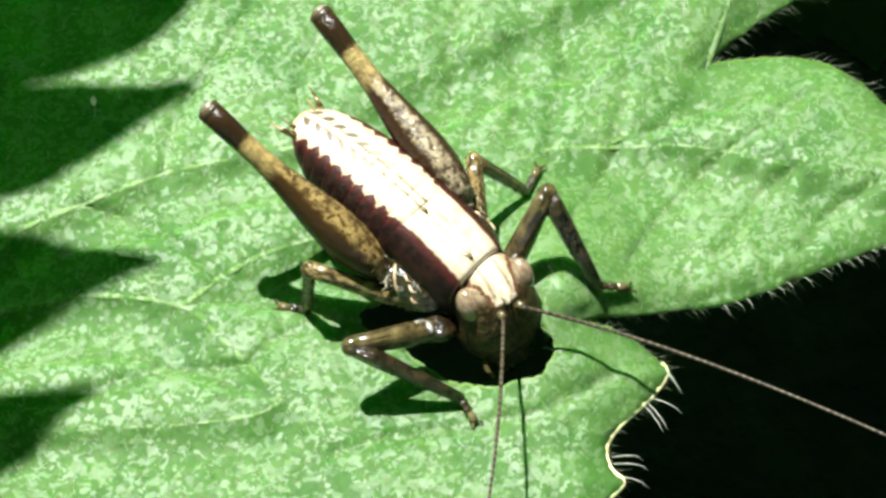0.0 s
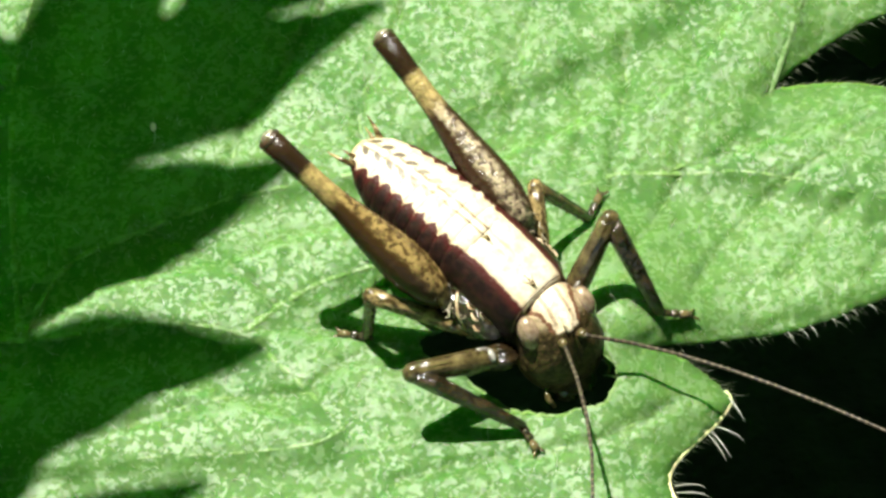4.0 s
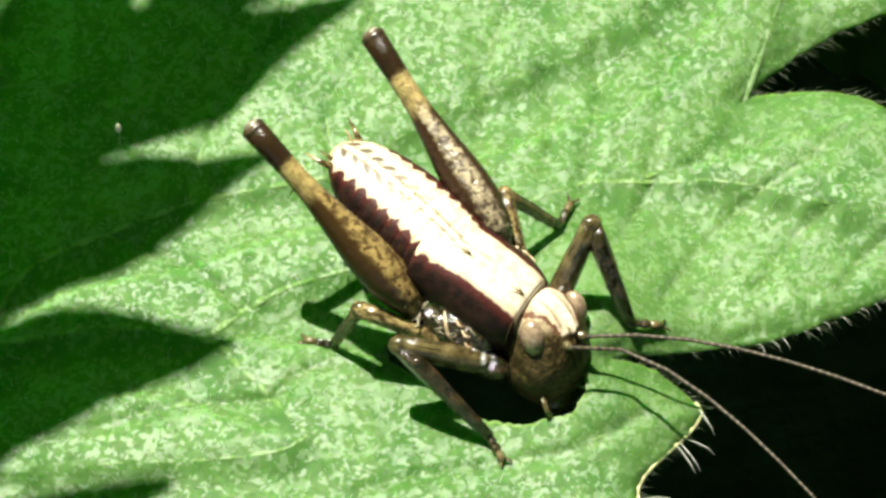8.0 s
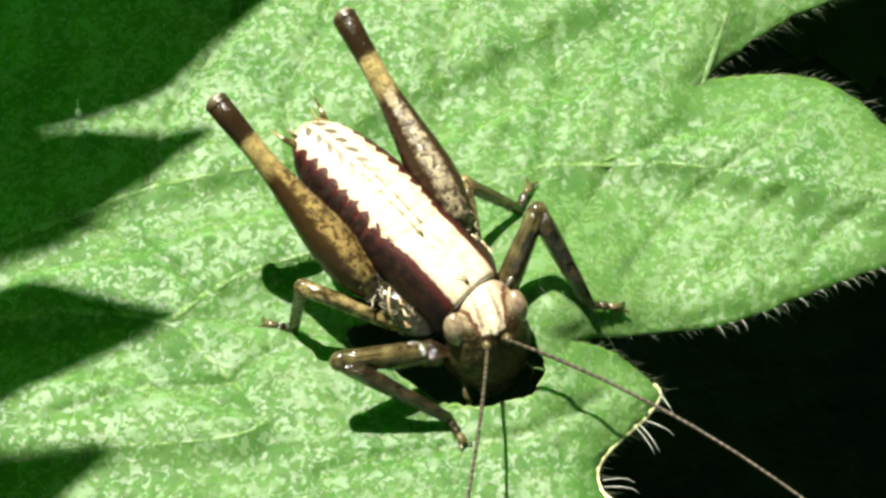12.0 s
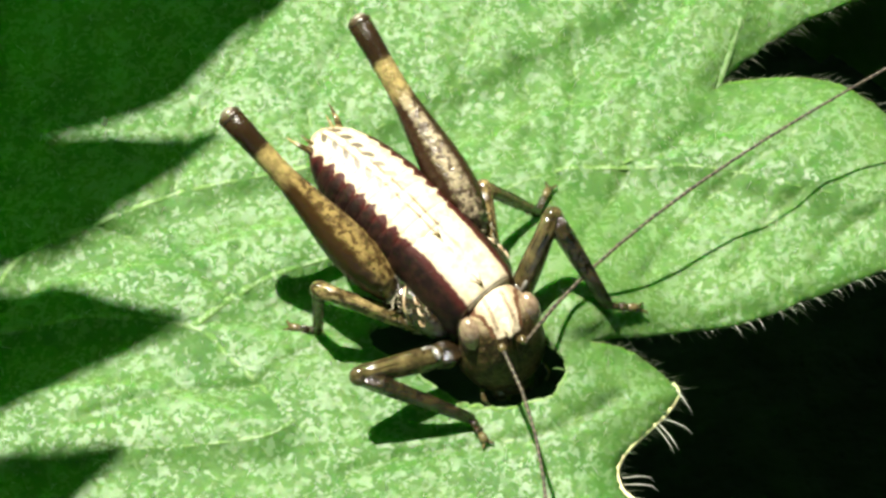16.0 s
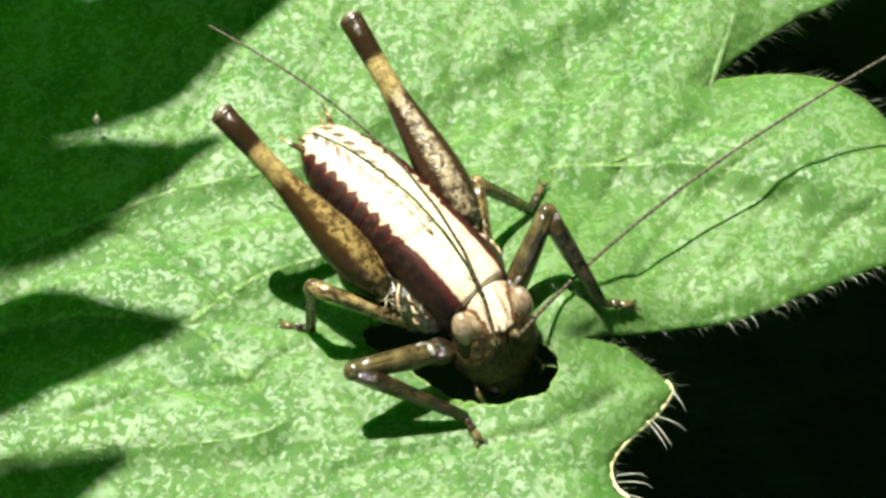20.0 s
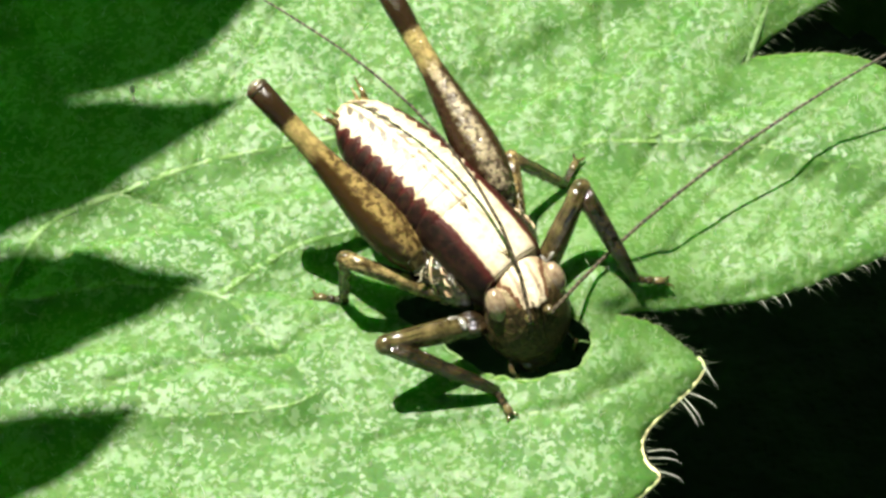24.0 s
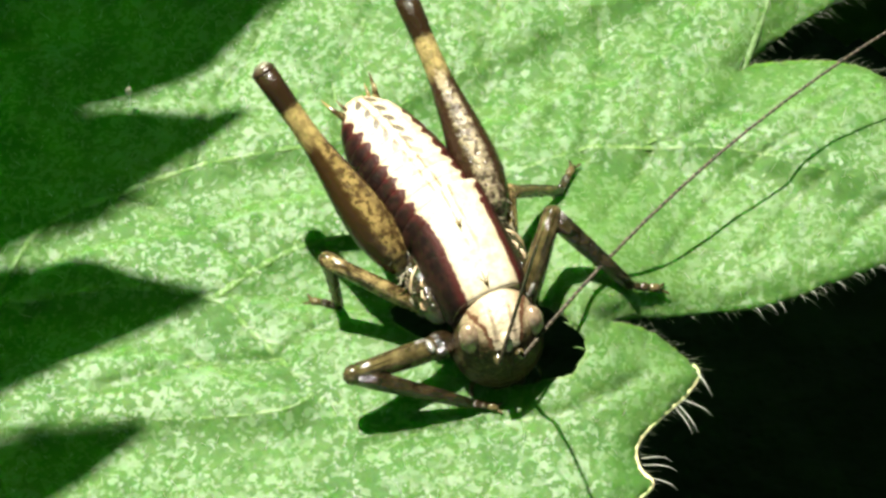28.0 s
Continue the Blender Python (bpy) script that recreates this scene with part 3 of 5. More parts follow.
def build_leaf():
    from mathutils import geometry
    root = new("lobed_leaf")
    tagged(root, "large bright green hairy lobed leaf in full sun", "leaf")
    ctrl = [Vector((x, y, 0)) for x, y in OUTLINE + OUTLINE2]
    ring = smooth_path(ctrl + [ctrl[0]], 7)[:-1]
    rnd = random.Random(3)
    ring = [p + Vector((rnd.uniform(-0.04, 0.04), rnd.uniform(-0.04, 0.04), 0)) for p in ring]
    xs, ys = [p.x for p in ring], [p.y for p in ring]
    pts = [Vector((p.x, p.y)) for p in ring]
    n = len(pts)
    gx, gy = np.arange(min(xs), max(xs), 0.2), np.arange(min(ys), max(ys), 0.2)
    grid = np.stack(np.meshgrid(gx, gy), -1).reshape(-1, 2)
    near = (np.abs(grid[:, 0]) < 21) & (np.abs(grid[:, 1]) < 14)
    coarse = (np.round(grid[:, 0] / 0.2).astype(int) % 4 == 0) & (np.round(grid[:, 1] / 0.2).astype(int) % 4 == 0)
    grid = grid[near | coarse]
    grid = grid + np.random.RandomState(2).uniform(-0.06, 0.06, grid.shape)
    # inside test by crossing number, and a small gap to the rim
    inside = np.zeros(len(grid), bool)
    px, py = np.array(xs), np.array(ys)
    for i in range(n):
        j = (i + 1) % n
        cond = (py[i] > grid[:, 1]) != (py[j] > grid[:, 1])
        with np.errstate(divide="ignore", invalid="ignore"):
            cut = (px[j] - px[i]) * (grid[:, 1] - py[i]) / (py[j] - py[i]) + px[i]
        inside ^= cond & (grid[:, 0] < cut)
    grid = grid[inside]
    gap = np.full(len(grid), 99.0)
    for i in range(n):
        gap = np.minimum(gap, (grid[:, 0] - px[i]) ** 2 + (grid[:, 1] - py[i]) ** 2)
    grid = grid[gap > 0.03]
    allp = pts + [Vector((float(a), float(b))) for a, b in grid]
    bite = smooth_path([Vector((x, y, 0)) for x, y in BITE + BITE[:1]], 5)[:-1]
    bite = [p + Vector((rnd.uniform(-0.06, 0.06), rnd.uniform(-0.06, 0.06), 0)) for p in bite]
    n0, m = len(allp), len(bite)
    allp += [Vector((p.x, p.y)) for p in bite]
    edges = [(i, (i + 1) % n) for i in range(n)] + [(n0 + i, n0 + (i + 1) % m) for i in range(m)]
    res = geometry.delaunay_2d_cdt(allp, edges, [], 1, 1e-6)
    vv = np.array([(p.x, p.y) for p in res[0]])
    zz = relief(vv)
    verts = [lean(x, y, z) for (x, y), z in zip(vv, zz)]
    faces = [tuple(f) for f in res[2]]
    mid = np.array([vv[list(f)].mean(0) for f in faces])
    bx, by = np.array([p.x for p in bite]), np.array([p.y for p in bite])
    gone = np.zeros(len(faces), bool)
    for i in range(m):
        j = (i + 1) % m
        cond = (by[i] > mid[:, 1]) != (by[j] > mid[:, 1])
        with np.errstate(divide="ignore", invalid="ignore"):
            cut = (bx[j] - bx[i]) * (mid[:, 1] - by[i]) / (by[j] - by[i]) + bx[i]
        gone ^= cond & (mid[:, 0] < cut)
    faces = [f for f, g in zip(faces, gone) if not g]
    me = mesh_of("blade", verts, faces, LEAF)
    me.attributes.new("belt_light", "FLOAT", "POINT").data.foreach_set("value", belt_light(vv).astype(np.float32))
    me.update()
    blade = part("blade", me, root)
    sol = blade.modifiers.new("thick", "SOLIDIFY")
    sol.thickness, sol.offset = 0.22 * MM, -1 if sum((Vector(p.normal).z for p in me.polygons[:50])) > 0 else 1
    # raised veins
    for run, thick in vein_runs():
        line = smooth_path(run, 8)
        zz = relief(np.array([(p.x, p.y) for p in line]))
        line = [lean(p.x, p.y, z - (0.36 * thick if thick < 0.3 else 0.15)) for p, z in zip(line, zz)]
        wide = thick > 0.3
        radii = [thick * (1 - 0.55 * i / len(line)) * (0.50 + 0.1 * math.sin(i * 1.9)) if not wide else 0.13 for i in range(len(line))]
        part("vein", mesh_of("vein", *tube(line, radii, 10, 2.3 if wide else 1.9), MIDRIB if wide else VEIN), root, "broad pale vein at the notch" if wide else "pale yellow-green vein")
    # pale callous rim along the lower lobe
    stretch = [p for p in smooth_path([Vector((x, y, 0)) for x, y in OUTLINE[31:] + OUTLINE2[:3]], 6)]
    zz = relief(np.array([(p.x, p.y) for p in stretch]))
    stretch = [lean(p.x, p.y, z - 0.1) for p, z in zip(stretch, zz)]
    part("rim", mesh_of("rim", *tube(stretch, 0.10, 7), RIM), root, "pale yellow leaf rim")
    zz = relief(np.array([(p.x, p.y) for p in bite]))
    lip = [lean(p.x, p.y, z - 0.1) for p, z in zip(bite + bite[:1], list(zz) + [zz[0]])]
    part("bitten_edge", mesh_of("bitten_edge", *tube(lip, 0.07, 6, caps=False), VEIN), root, "pale moist edge of the eaten gap")
    for x, y, dx, dy in ((3.95, -4.45, -0.5, 0.45), (4.15, -4.75, -0.25, 0.55), (4.05, -5.1, -0.5, 0.1), (3.6, -4.15, -0.35, 0.2)):
        z = float(relief(np.array([(x, y)]))[0])
        p = lean(x, y, z - 0.05)
        part("torn_shred", mesh_of("torn_shred", *tube([p - Vector((dx, dy, 0)) * 0.2, p + Vector((dx * 0.35, dy * 0.35, 0.06)), p + Vector((dx * 0.7, dy * 0.7, -0.02))], [0.05, 0.04, 0.012], 6, 0.6), VEIN), root, "pale torn shred at the eaten edge")
    build_hairs(root, ring, vv)


def build_hairs(root, ring, vv):
    """Bristles on the rim and fine down on the face of the blade."""
    rnd = random.Random(11)
    rim, down = [], []
    n = len(ring)
    zr = relief(np.array([(p.x, p.y) for p in ring]))
    for i in range(n):
        a, b = ring[i], ring[(i + 1) % n]
        if max(abs(a.x), abs(b.x)) > 24 or abs(a.y) > 16:
            continue
        way = (b - a)
        out = Vector((-way.y, way.x, 0)).normalized()
        steps = max(1, int(way.length / 0.22))
        for k in range(steps):
            p = a.lerp(b, (k + rnd.random()) / steps)
            l = rnd.uniform(0.15, 0.75 if out.y > 0 or p.x > 9 else 0.5)
            r = 0.013
            d = (out * 0.6 + Vector((0.75 + rnd.uniform(-0.5, 0.4), rnd.uniform(-0.35, 0.35), rnd.uniform(-0.6, 0.3)))).normalized()
            sag = Vector((0.25, -0.3, -0.2)) * l * rnd.uniform(0, 0.8)
            p = lean(p.x, p.y, zr[i] - 0.08)
            rim.append(tube([p - d * 0.05, p + d * l * 0.5, p + d * l + sag], [r, r * 0.8, r * 0.3], 3))
    for k in range(1500):
        x, y = vv[rnd.randrange(len(vv))]
        if abs(x) > 18 or abs(y) > 12 or (-3.2 < x < 4.8 and -7.5 < y < -2.5):
            continue
        down.append((float(x), float(y), rnd.uniform(0.15, 0.5)))
    zz = relief(np.array([(q[0], q[1]) for q in down]))
    hairs = []
    for (x, y, l), z in zip(down, zz):
        d = Vector((rnd.uniform(-0.7, 0.7), rnd.uniform(-0.7, 0.7), 1)).normalized()
        p = lean(x, y, z - 0.02)
        hairs.append(tube([p, p + d * l], [0.011, 0.004], 3))
    tagged(part("rim_hairs", mesh_of("rim_hairs", *join(*rim), FUZZ), root, "short white bristles along the leaf rim"), kind="stuff")
    tagged(part("down", mesh_of("down", *join(*hairs), HAIR), root, "fine pale hairs on the leaf face"), kind="stuff")
    x, y = (-12.62, 4.98)
    p = Vector((x, y, float(relief(np.array([(x, y)]))[0])))
    tip = Vector((-12.60, 5.08, 0.70))
    part("tall_hair", mesh_of("tall_hair", *tube([p, p.lerp(tip, 0.5) + Vector((0.04, 0, 0)), tip, tip + Vector((0.01, 0.15, 0.42))], [0.016, 0.013, 0.011, 0.004], 5), HAIR), root, "tall white hair")
    part("droplet", mesh_of("droplet", *ball(tip, (0.12, 0.13, 0.23), 12, 10), BUD), root, "pinkish white droplet on the tall hair")
    bristles = []
    # stout bristles on the teeth of the lower lobe
    for (x, y), (dx, dy), l in [((7.93, -5.84), (0.45, -0.6), 0.9), ((8.02, -6.00), (0.6, -0.9), 1.1), ((7.49, -7.09), (1.2, -0.55), 1.3), ((7.35, -7.25), (0.75, -1.1), 1.35),
                                ((7.23, -7.36), (0.8, -1.25), 1.3), ((6.15, -9.44), (1.2, 0.05), 1.1), ((6.22, -9.71), (1.2, -0.1), 1.2), ((6.36, -10.22), (1.1, -0.35), 1.1)]:
        bristles.append((x, y, dx, dy, l))
    low = smooth_path([Vector((x, y, 0)) for x, y in OUTLINE[18:25]], 8)
    for k in range(18):
        p = low[min(len(low) - 1, int((k + rnd.random()) / 18 * len(low)))]
        bristles.append((p.x, p.y, 0.8 + rnd.uniform(-0.3, 0.2), -0.5 + rnd.uniform(-0.3, 0.3), rnd.uniform(0.28, 0.55)))
    for x, y, dx, dy, l in bristles:
        r = 0.010 + 0.006 * l
        d = Vector((dx, dy, 0.12)).normalized() * l * 0.88
        p = lean(x, y, float(relief(np.array([(x, y)]))[0]) - 0.08)
        part("bristle", mesh_of("bristle", *tube([p - d * 0.1, p + d * 0.4 + Vector((0, 0, 0.06)), p + d * 0.78 + Vector((0, -0.03, 0.02)), p + d + Vector((0.03, -0.16, -0.08))], [r, r * 0.95, r * 0.7, r * 0.25], 6), HAIR), root, "stout white bristle")


# ---- the toothed leaf overhead, out of sight, that throws the shade ----
SHADE_Z = 47.0
SHADE = [(-4.83, 14.25), (-5.66, 12.91), (-7.34, 11.85), (-9.55, 10.96), (-7.12, 11.38), (-4.95, 11.80), (-5.51, 10.86), (-7.27, 9.24), (-8.89, 7.19), (-10.10, 6.05), (-12.14, 5.12), (-14.54, 4.22),
         (-12.52, 4.52), (-10.03, 4.37), (-7.86, 4.67), (-8.96, 3.43), (-10.95, 1.72), (-13.31, -0.17), (-15.10, -0.81), (-17.53, -2.54),
         (-15.43, -2.00), (-13.21, -1.98), (-10.95, -2.71), (-8.82, -3.29), (-10.29, -4.04), (-12.44, -5.15), (-14.35, -6.52), (-16.25, -7.65), (-17.42, -9.44),
         (-15.00, -8.77), (-13.05, -8.51), (-10.85, -8.39), (-12.02, -9.44), (-13.50, -10.98), (-16.29, -12.72), (-20.77, -14.44),
         # this end is stretched far out of sight for more green fill light
         (-30.36, -20.55), (-46.25, -24.41), (-62.25, -6.41), (-60.38, 16.50), (-40.06, 30.65), (-27.06, 16.65), (-22.95, 13.61), (-19.99, 14.28), (-20.28, 12.12), (-20.70, 10.75), (-19.11, 9.66),
         (-17.93, 12.54), (-15.51, 14.95), (-13.03, 18.90), (-12.71, 16.97), (-12.90, 14.25), (-13.36, 11.01), (-12.16, 12.54), (-10.76, 14.95), (-7.95, 17.79), (-3.14, 17.24)]


def build_shade_leaf():
    root = new("toothed_leaf")
    tagged(root, "green toothed leaf overhead that shades the larger leaf", "leaf")
    shift = SUN * (SHADE_Z / SUN.z) + Vector((-0.35, 0.5, 0))
    root.location = shift * MM
    ring = smooth_path([Vector((x, y, 0)) for x, y in SHADE + SHADE[:1]], 3)[:-1]
    from mathutils import geometry
    n = len(ring)
    res = geometry.delaunay_2d_cdt([Vector((p.x, p.y)) for p in ring], [(i, (i + 1) % n) for i in range(n)], [], 1, 1e-6)
    verts = [(p.x, p.y, 0.0) for p in res[0]]
    me = mesh_of("blade", verts, [tuple(f) for f in res[2]], SHADING)
    blade = part("blade", me, root)
    sol = blade.modifiers.new("thick", "SOLIDIFY")
    sol.thickness, sol.offset = 0.25 * MM, 0
    part("petiole", mesh_of("petiole", *tube([(-14, 5, 0), (-24, 12, -4), (-40, 18, -16)], [0.9, 1.0, 1.2], 8), VEIN), root)
    return root


# ---- the bush-cricket ----
C = Vector((-1.06, -1.42, 0.0))
YAW = -45.3
BODY = pose(0, 0, 0, 0, 0, YAW)


def ring_shell(x0, x1, s0, s1, n=22, m=4, lip=0.05):
    """A closed hoop of the body from x0 to x1; s: half-width, top and bottom height."""
    verts, faces = [], []
    rows = m + 1
    for i in range(rows):
        u = i / m
        swell = math.sin(math.pi * u) * lip + (lip * 0.6 if i == 0 else 0)
        w, top, low = (s0[k] + (s1[k] - s0[k]) * u for k in range(3))
        cz, hz = (top + low) / 2, (top - low) / 2
        for j in range(n):
            a = 2 * math.pi * j / n
            c, s = math.cos(a), math.sin(a)
            y = math.copysign(abs(c) ** 0.78, c) * (w + swell)
            z = cz + math.copysign(abs(s) ** 0.82, s) * (hz + swell)
            verts.append((x0 + (x1 - x0) * u, y, z))
    for i in range(m):
        for j in range(n):
            k = (j + 1) % n
            faces.append((i * n + j, i * n + k, (i + 1) * n + k, (i + 1) * n + j))
    faces.append(tuple(range(n - 1, -1, -1)))
    faces.append(tuple(m * n + j for j in range(n)))
    return verts, faces


def loft(hoops, n=30):
    """A closed skin over hoops (x, half-width, top, underside)."""
    verts, faces = [], []
    for x, w, top, low in hoops:
        cz, hz = (top + low) / 2, (top - low) / 2
        for j in range(n):
            a = 2 * math.pi * j / n
            c, d = math.cos(a), math.sin(a)
            verts.append((x, math.copysign(abs(c) ** 0.78, c) * w, cz + math.copysign(abs(d) ** 0.82, d) * hz))
    for i in range(len(hoops) - 1):
        for j in range(n):
            k = (j + 1) % n
            faces.append((i * n + j, i * n + k, (i + 1) * n + k, (i + 1) * n + j))
    faces.append(tuple(range(n - 1, -1, -1)))
    faces.append(tuple((len(hoops) - 1) * n + j for j in range(n)))
    return verts, faces


def section(x):
    """Half-width, top and underside of the body at x."""
    xs = [-4.9, -4.5, -3.5, -2.0, -0.5, 0.9, 2.2, 3.0, 3.5]
    w = [0.62, 0.98, 1.42, 1.68, 1.72, 1.66, 1.62, 1.52, 1.36]
    top = [4.35, 4.55, 4.70, 4.72, 4.60, 4.30, 3.87, 3.56, 3.38]
    low = [3.5, 3.2, 2.5, 1.9, 1.4, 0.9, 0.55, 0.45, 0.5]
    return tuple(float(np.interp(x, xs, v)) for v in (w, top, low))


HIPS = {  # body space
    "front_r": (3.5, -1.6, 1.2), "front_l": (3.7, 1.05, 1.3), "middle_r": (2.0, -1.8, 1.4), "middle_l": (2.5, 1.3, 1.7),
    "hind_r": (0.75, -2.05, 2.5), "hind_l": (1.2, 1.85, 2.9)}


def limb_profile(length, radii, n=9):
    return [(length * i / (len(radii) - 1), 0, 0) for i in range(len(radii))], radii


def spines(length, r, count, size, rnd):
    out = []
    for k in range(count):
        x = length * (0.18 + 0.75 * k / max(1, count - 1))
        s = 1 if k % 2 else -1
        a = Vector((x, s * r * 0.6, -r * 0.4))
        out.append(tube([a, a + Vector((size * 0.5, s * size, -size * 0.5))], [0.05, 0.01], 4))
    return out


def build_cricket():
    """Returns the root and the moving parts."""
    rnd = random.Random(8)
    root = new("bush_cricket")
    root.location = C * MM
    tagged(root, "dark brown bush-cricket nymph with a cream back, feeding on the leaf", "insect")
    moving = {}
    # abdomen in ten rings
    abdomen = part("abdomen", mesh_of("abdomen", *ring_shell(-4.3, 1.2, (0.8, 4.1, 3.4), (1.3, 3.8, 1.5), lip=0.1), DARK), root, "dark abdomen core")
    moving["abdomen"] = abdomen
    cuts = [-4.9 + 0.56 * i for i in range(11)]
    for a, b in zip(cuts, cuts[1:]):
        part("tergite", mesh_of("tergite", *ring_shell(a, b + 0.06, section(a), section(b)), BACK), abdomen, "cream ring with saw-edged black flank")
    part("metanotum", mesh_of("metanotum", *ring_shell(cuts[-1], 1.25, section(cuts[-1]), section(1.25), lip=-0.04), BACK), abdomen)
    for s in (-1, 1):
        part("cercus", mesh_of("cercus", *join(tube([(-4.45, s * 0.58, 4.15), (-5.05, s * 0.88, 4.3), (-5.60, s * 1.04, 4.45)], [0.18, 0.09, 0.015], 9), tube([(-4.55, s * 0.40, 4.2), (-5.0, s * 0.55, 4.35), (-5.3, s * 0.62, 4.45)], [0.12, 0.06, 0.012], 8)), LIMB3), abdomen, "pointed tan cercus")
    part("tail_plate", mesh_of("tail_plate", *ball((-4.85, 0, 3.95), (0.35, 0.6, 0.4)), CREAM), abdomen)
    # pronotum, a saddle over the fore body
    stations = np.linspace(-0.5, 3.42, 24)
    hoops = []
    for x in stations:
        w, top, low = section(x)
        flare = 0.085 - 0.085 * math.exp(-((x - 3.45) / 0.30) ** 2) - 0.12 * min(1.0, max(0.0, (1.5 - x) / 1.3))
        hoops.append((x, w + flare, top + flare * 0.8, low + 0.7))
    pronotum = part("pronotum", mesh_of("pronotum", *loft(hoops), BACK), root, "cream saddle-shaped neck shield with dark sides")
    moving["pronotum"] = pronotum
    w, top, low = section(3.42)
    low += 0.7
    cz, hz = (top + low) / 2, (top - low) / 2
    arc = [2 * math.pi * j / 40 for j in range(-3, 24)]
    edge = [(3.40, math.copysign(abs(math.cos(a)) ** 0.78, math.cos(a)) * w, cz + math.copysign(abs(math.sin(a)) ** 0.82, math.sin(a)) * hz) for a in arc]
    part("front_rim", mesh_of("front_rim", *tube(edge, 0.022, 6), DARK), pronotum, "thin dark red-brown rim at the neck")
    part("chest", mesh_of("chest", *ball((2.4, 0, 1.3), (1.7, 1.3, 0.9), 16, 10), DARK), pronotum, "dark underside of the thorax")
    for s in (-1, 1):
        # bulging side of the thorax above the leg roots, marbled pale towards the hind leg
        mid, size = Vector((1.15, s * 1.56, 1.95)), Vector((1.90, 0.70, 1.05))
        pleuron = part("pleuron", mesh_of("pleuron", *ball(mid, size, 30, 20), LIMB), pronotum, "dark shiny side of the thorax")

        def skin(u, lift, out=0.015):
            r = math.sqrt(max(0.0, 1 - u * u))
            return mid + Vector((u * (size.x + out), s * r * math.cos(lift) * (size.y + out), r * math.sin(lift) * (size.z + out)))
        for k in range(34):
            u, lift, turn = rnd.uniform(-0.95, 0.12 if k < 27 else 0.8), rnd.uniform(-0.2, 1.3), rnd.uniform(0, math.pi)
            run, l = [], rnd.uniform(0.05, 0.12)
            for q in (-1.0, -0.35, 0.35, 1.0):
                bend = rnd.uniform(-0.06, 0.06)
                run.append(skin(max(-0.98, min(0.98, u + l * q * math.cos(turn) - bend * math.sin(turn))), lift + 2 * l * q * math.sin(turn) + bend * 1.6 * math.cos(turn)))
            r = rnd.uniform(0.035, 0.085)
            part("lace", mesh_of("lace", *tube(run, [r * 0.4, r, r * 0.7, r * 0.2], 6, 0.6), LACE), pleuron, "pale lacy marbling")
        ridge = [skin(u, lift, 0.03) for u, lift in ((0.0, 1.35), (0.10, 0.95), (0.22, 0.5), (0.42, 0.1))]
        part("side_ridge", mesh_of("side_ridge", *tube(ridge, [0.03, 0.055, 0.045, 0.02], 6), CREAM), pleuron, "cream ridge")
        # pale crescents modelled where the dark flank glints
        for u, lift, l in ((0.35, 1.15, 0.09), (0.52, 0.85, 0.09), (0.62, 0.35, 0.07)):
            run = [skin(u - l, lift + 0.12), skin(u, lift - 0.06), skin(u + l, lift + 0.02)]
            part("flank_glint", mesh_of("flank_glint", *tube(run, [0.02, 0.05, 0.015], 6), CREAM), pleuron, "small cream crescent that stands for a glint")
    for x, l, up in ((3.14, 0.28, 0.072), (1.02, 0.20, 0.042)):
        def spot(dx, y):
            return (x + dx, y, section(x + dx)[1] + up - 0.10 * y * y)
        marks = [tube([spot(0.08, s * 0.03), spot(-l * 0.5, s * l * 0.34), spot(-l, s * l * 0.8)], [0.026, 0.024, 0.008], 6) for s in (-1, 1)]
        marks.append(tube([spot(-l * 1.5, 0), spot(-l * 0.5, 0), spot(l * 0.5, 0)], [0.010, 0.026, 0.022], 6))
        part("back_mark", mesh_of("back_mark", *join(*marks), LIMB3), pronotum, "small dark forked mark")
    # head
    hv, hf = ball((0.28, 0, -0.70), (1.45, 1.50, 2.15), 30, 26, None, 0.9)
    hv = [Vector((v.x * (1 - 0.04 * max(0, -v.z)), v.y * (1 + 0.10 * math.exp(-((v.z + 1.3) / 0.9) ** 2) - 0.03 * max(0, -v.z - 1.6)), v.z)) for v in hv]
    head = part("head", mesh_of("head", hv, hf, HEAD), root, "brown head with a cream crown")
    moving["head"] = head
    part("nape", mesh_of("nape", *ball((-0.80, 0, -0.27), (1.40, 1.42, 1.64), 22, 18), HEAD), head, "cream nape that slides under the neck shield")
    for s in (-1, 1):
        eye = part("eye", mesh_of("eye", *ball((0.84, s * 1.14, 0.36), (0.46, 0.40, 0.68), 20, 16), EYE), head, "glossy tan-brown compound eye")
        part("scape", mesh_of("scape", *tube([(1.35, s * 0.32, -0.12), (1.66, s * 0.38, -0.12), (1.90, s * 0.43, -0.12)], [0.17, 0.18, 0.11], 12), LIMB2), head, "stout antenna base")
        part("mandible", mesh_of("mandible", *ball((0.75, s * 0.42, -2.55), (0.35, 0.42, 0.42), 12, 8), DARK), head)
        part("palp", mesh_of("palp", *tube([(0.75, s * 0.85, -1.95), (0.95, s * 1.2, -2.0), (1.1, s * 1.3, -2.3), (1.1, s * 1.15, -2.65)], [0.10, 0.11, 0.09, 0.12], 8), LIMB2), head, "pale jointed palp")
        part("short_palp", mesh_of("short_palp", *tube([(0.75, s * 0.35, -2.5), (1.0, s * 0.4, -2.6), (1.1, s * 0.35, -2.85)], [0.08, 0.08, 0.09], 8), LIMB2), head)
    part("face_ridge", mesh_of("face_ridge", *tube([(1.42, 0, 0.85), (1.66, 0, 0.35), (1.74, 0, -0.3), (1.66, 0, -1.2)], [0.16, 0.15, 0.12, 0.05], 10), HEAD), head, "narrow ridge between the antennae")
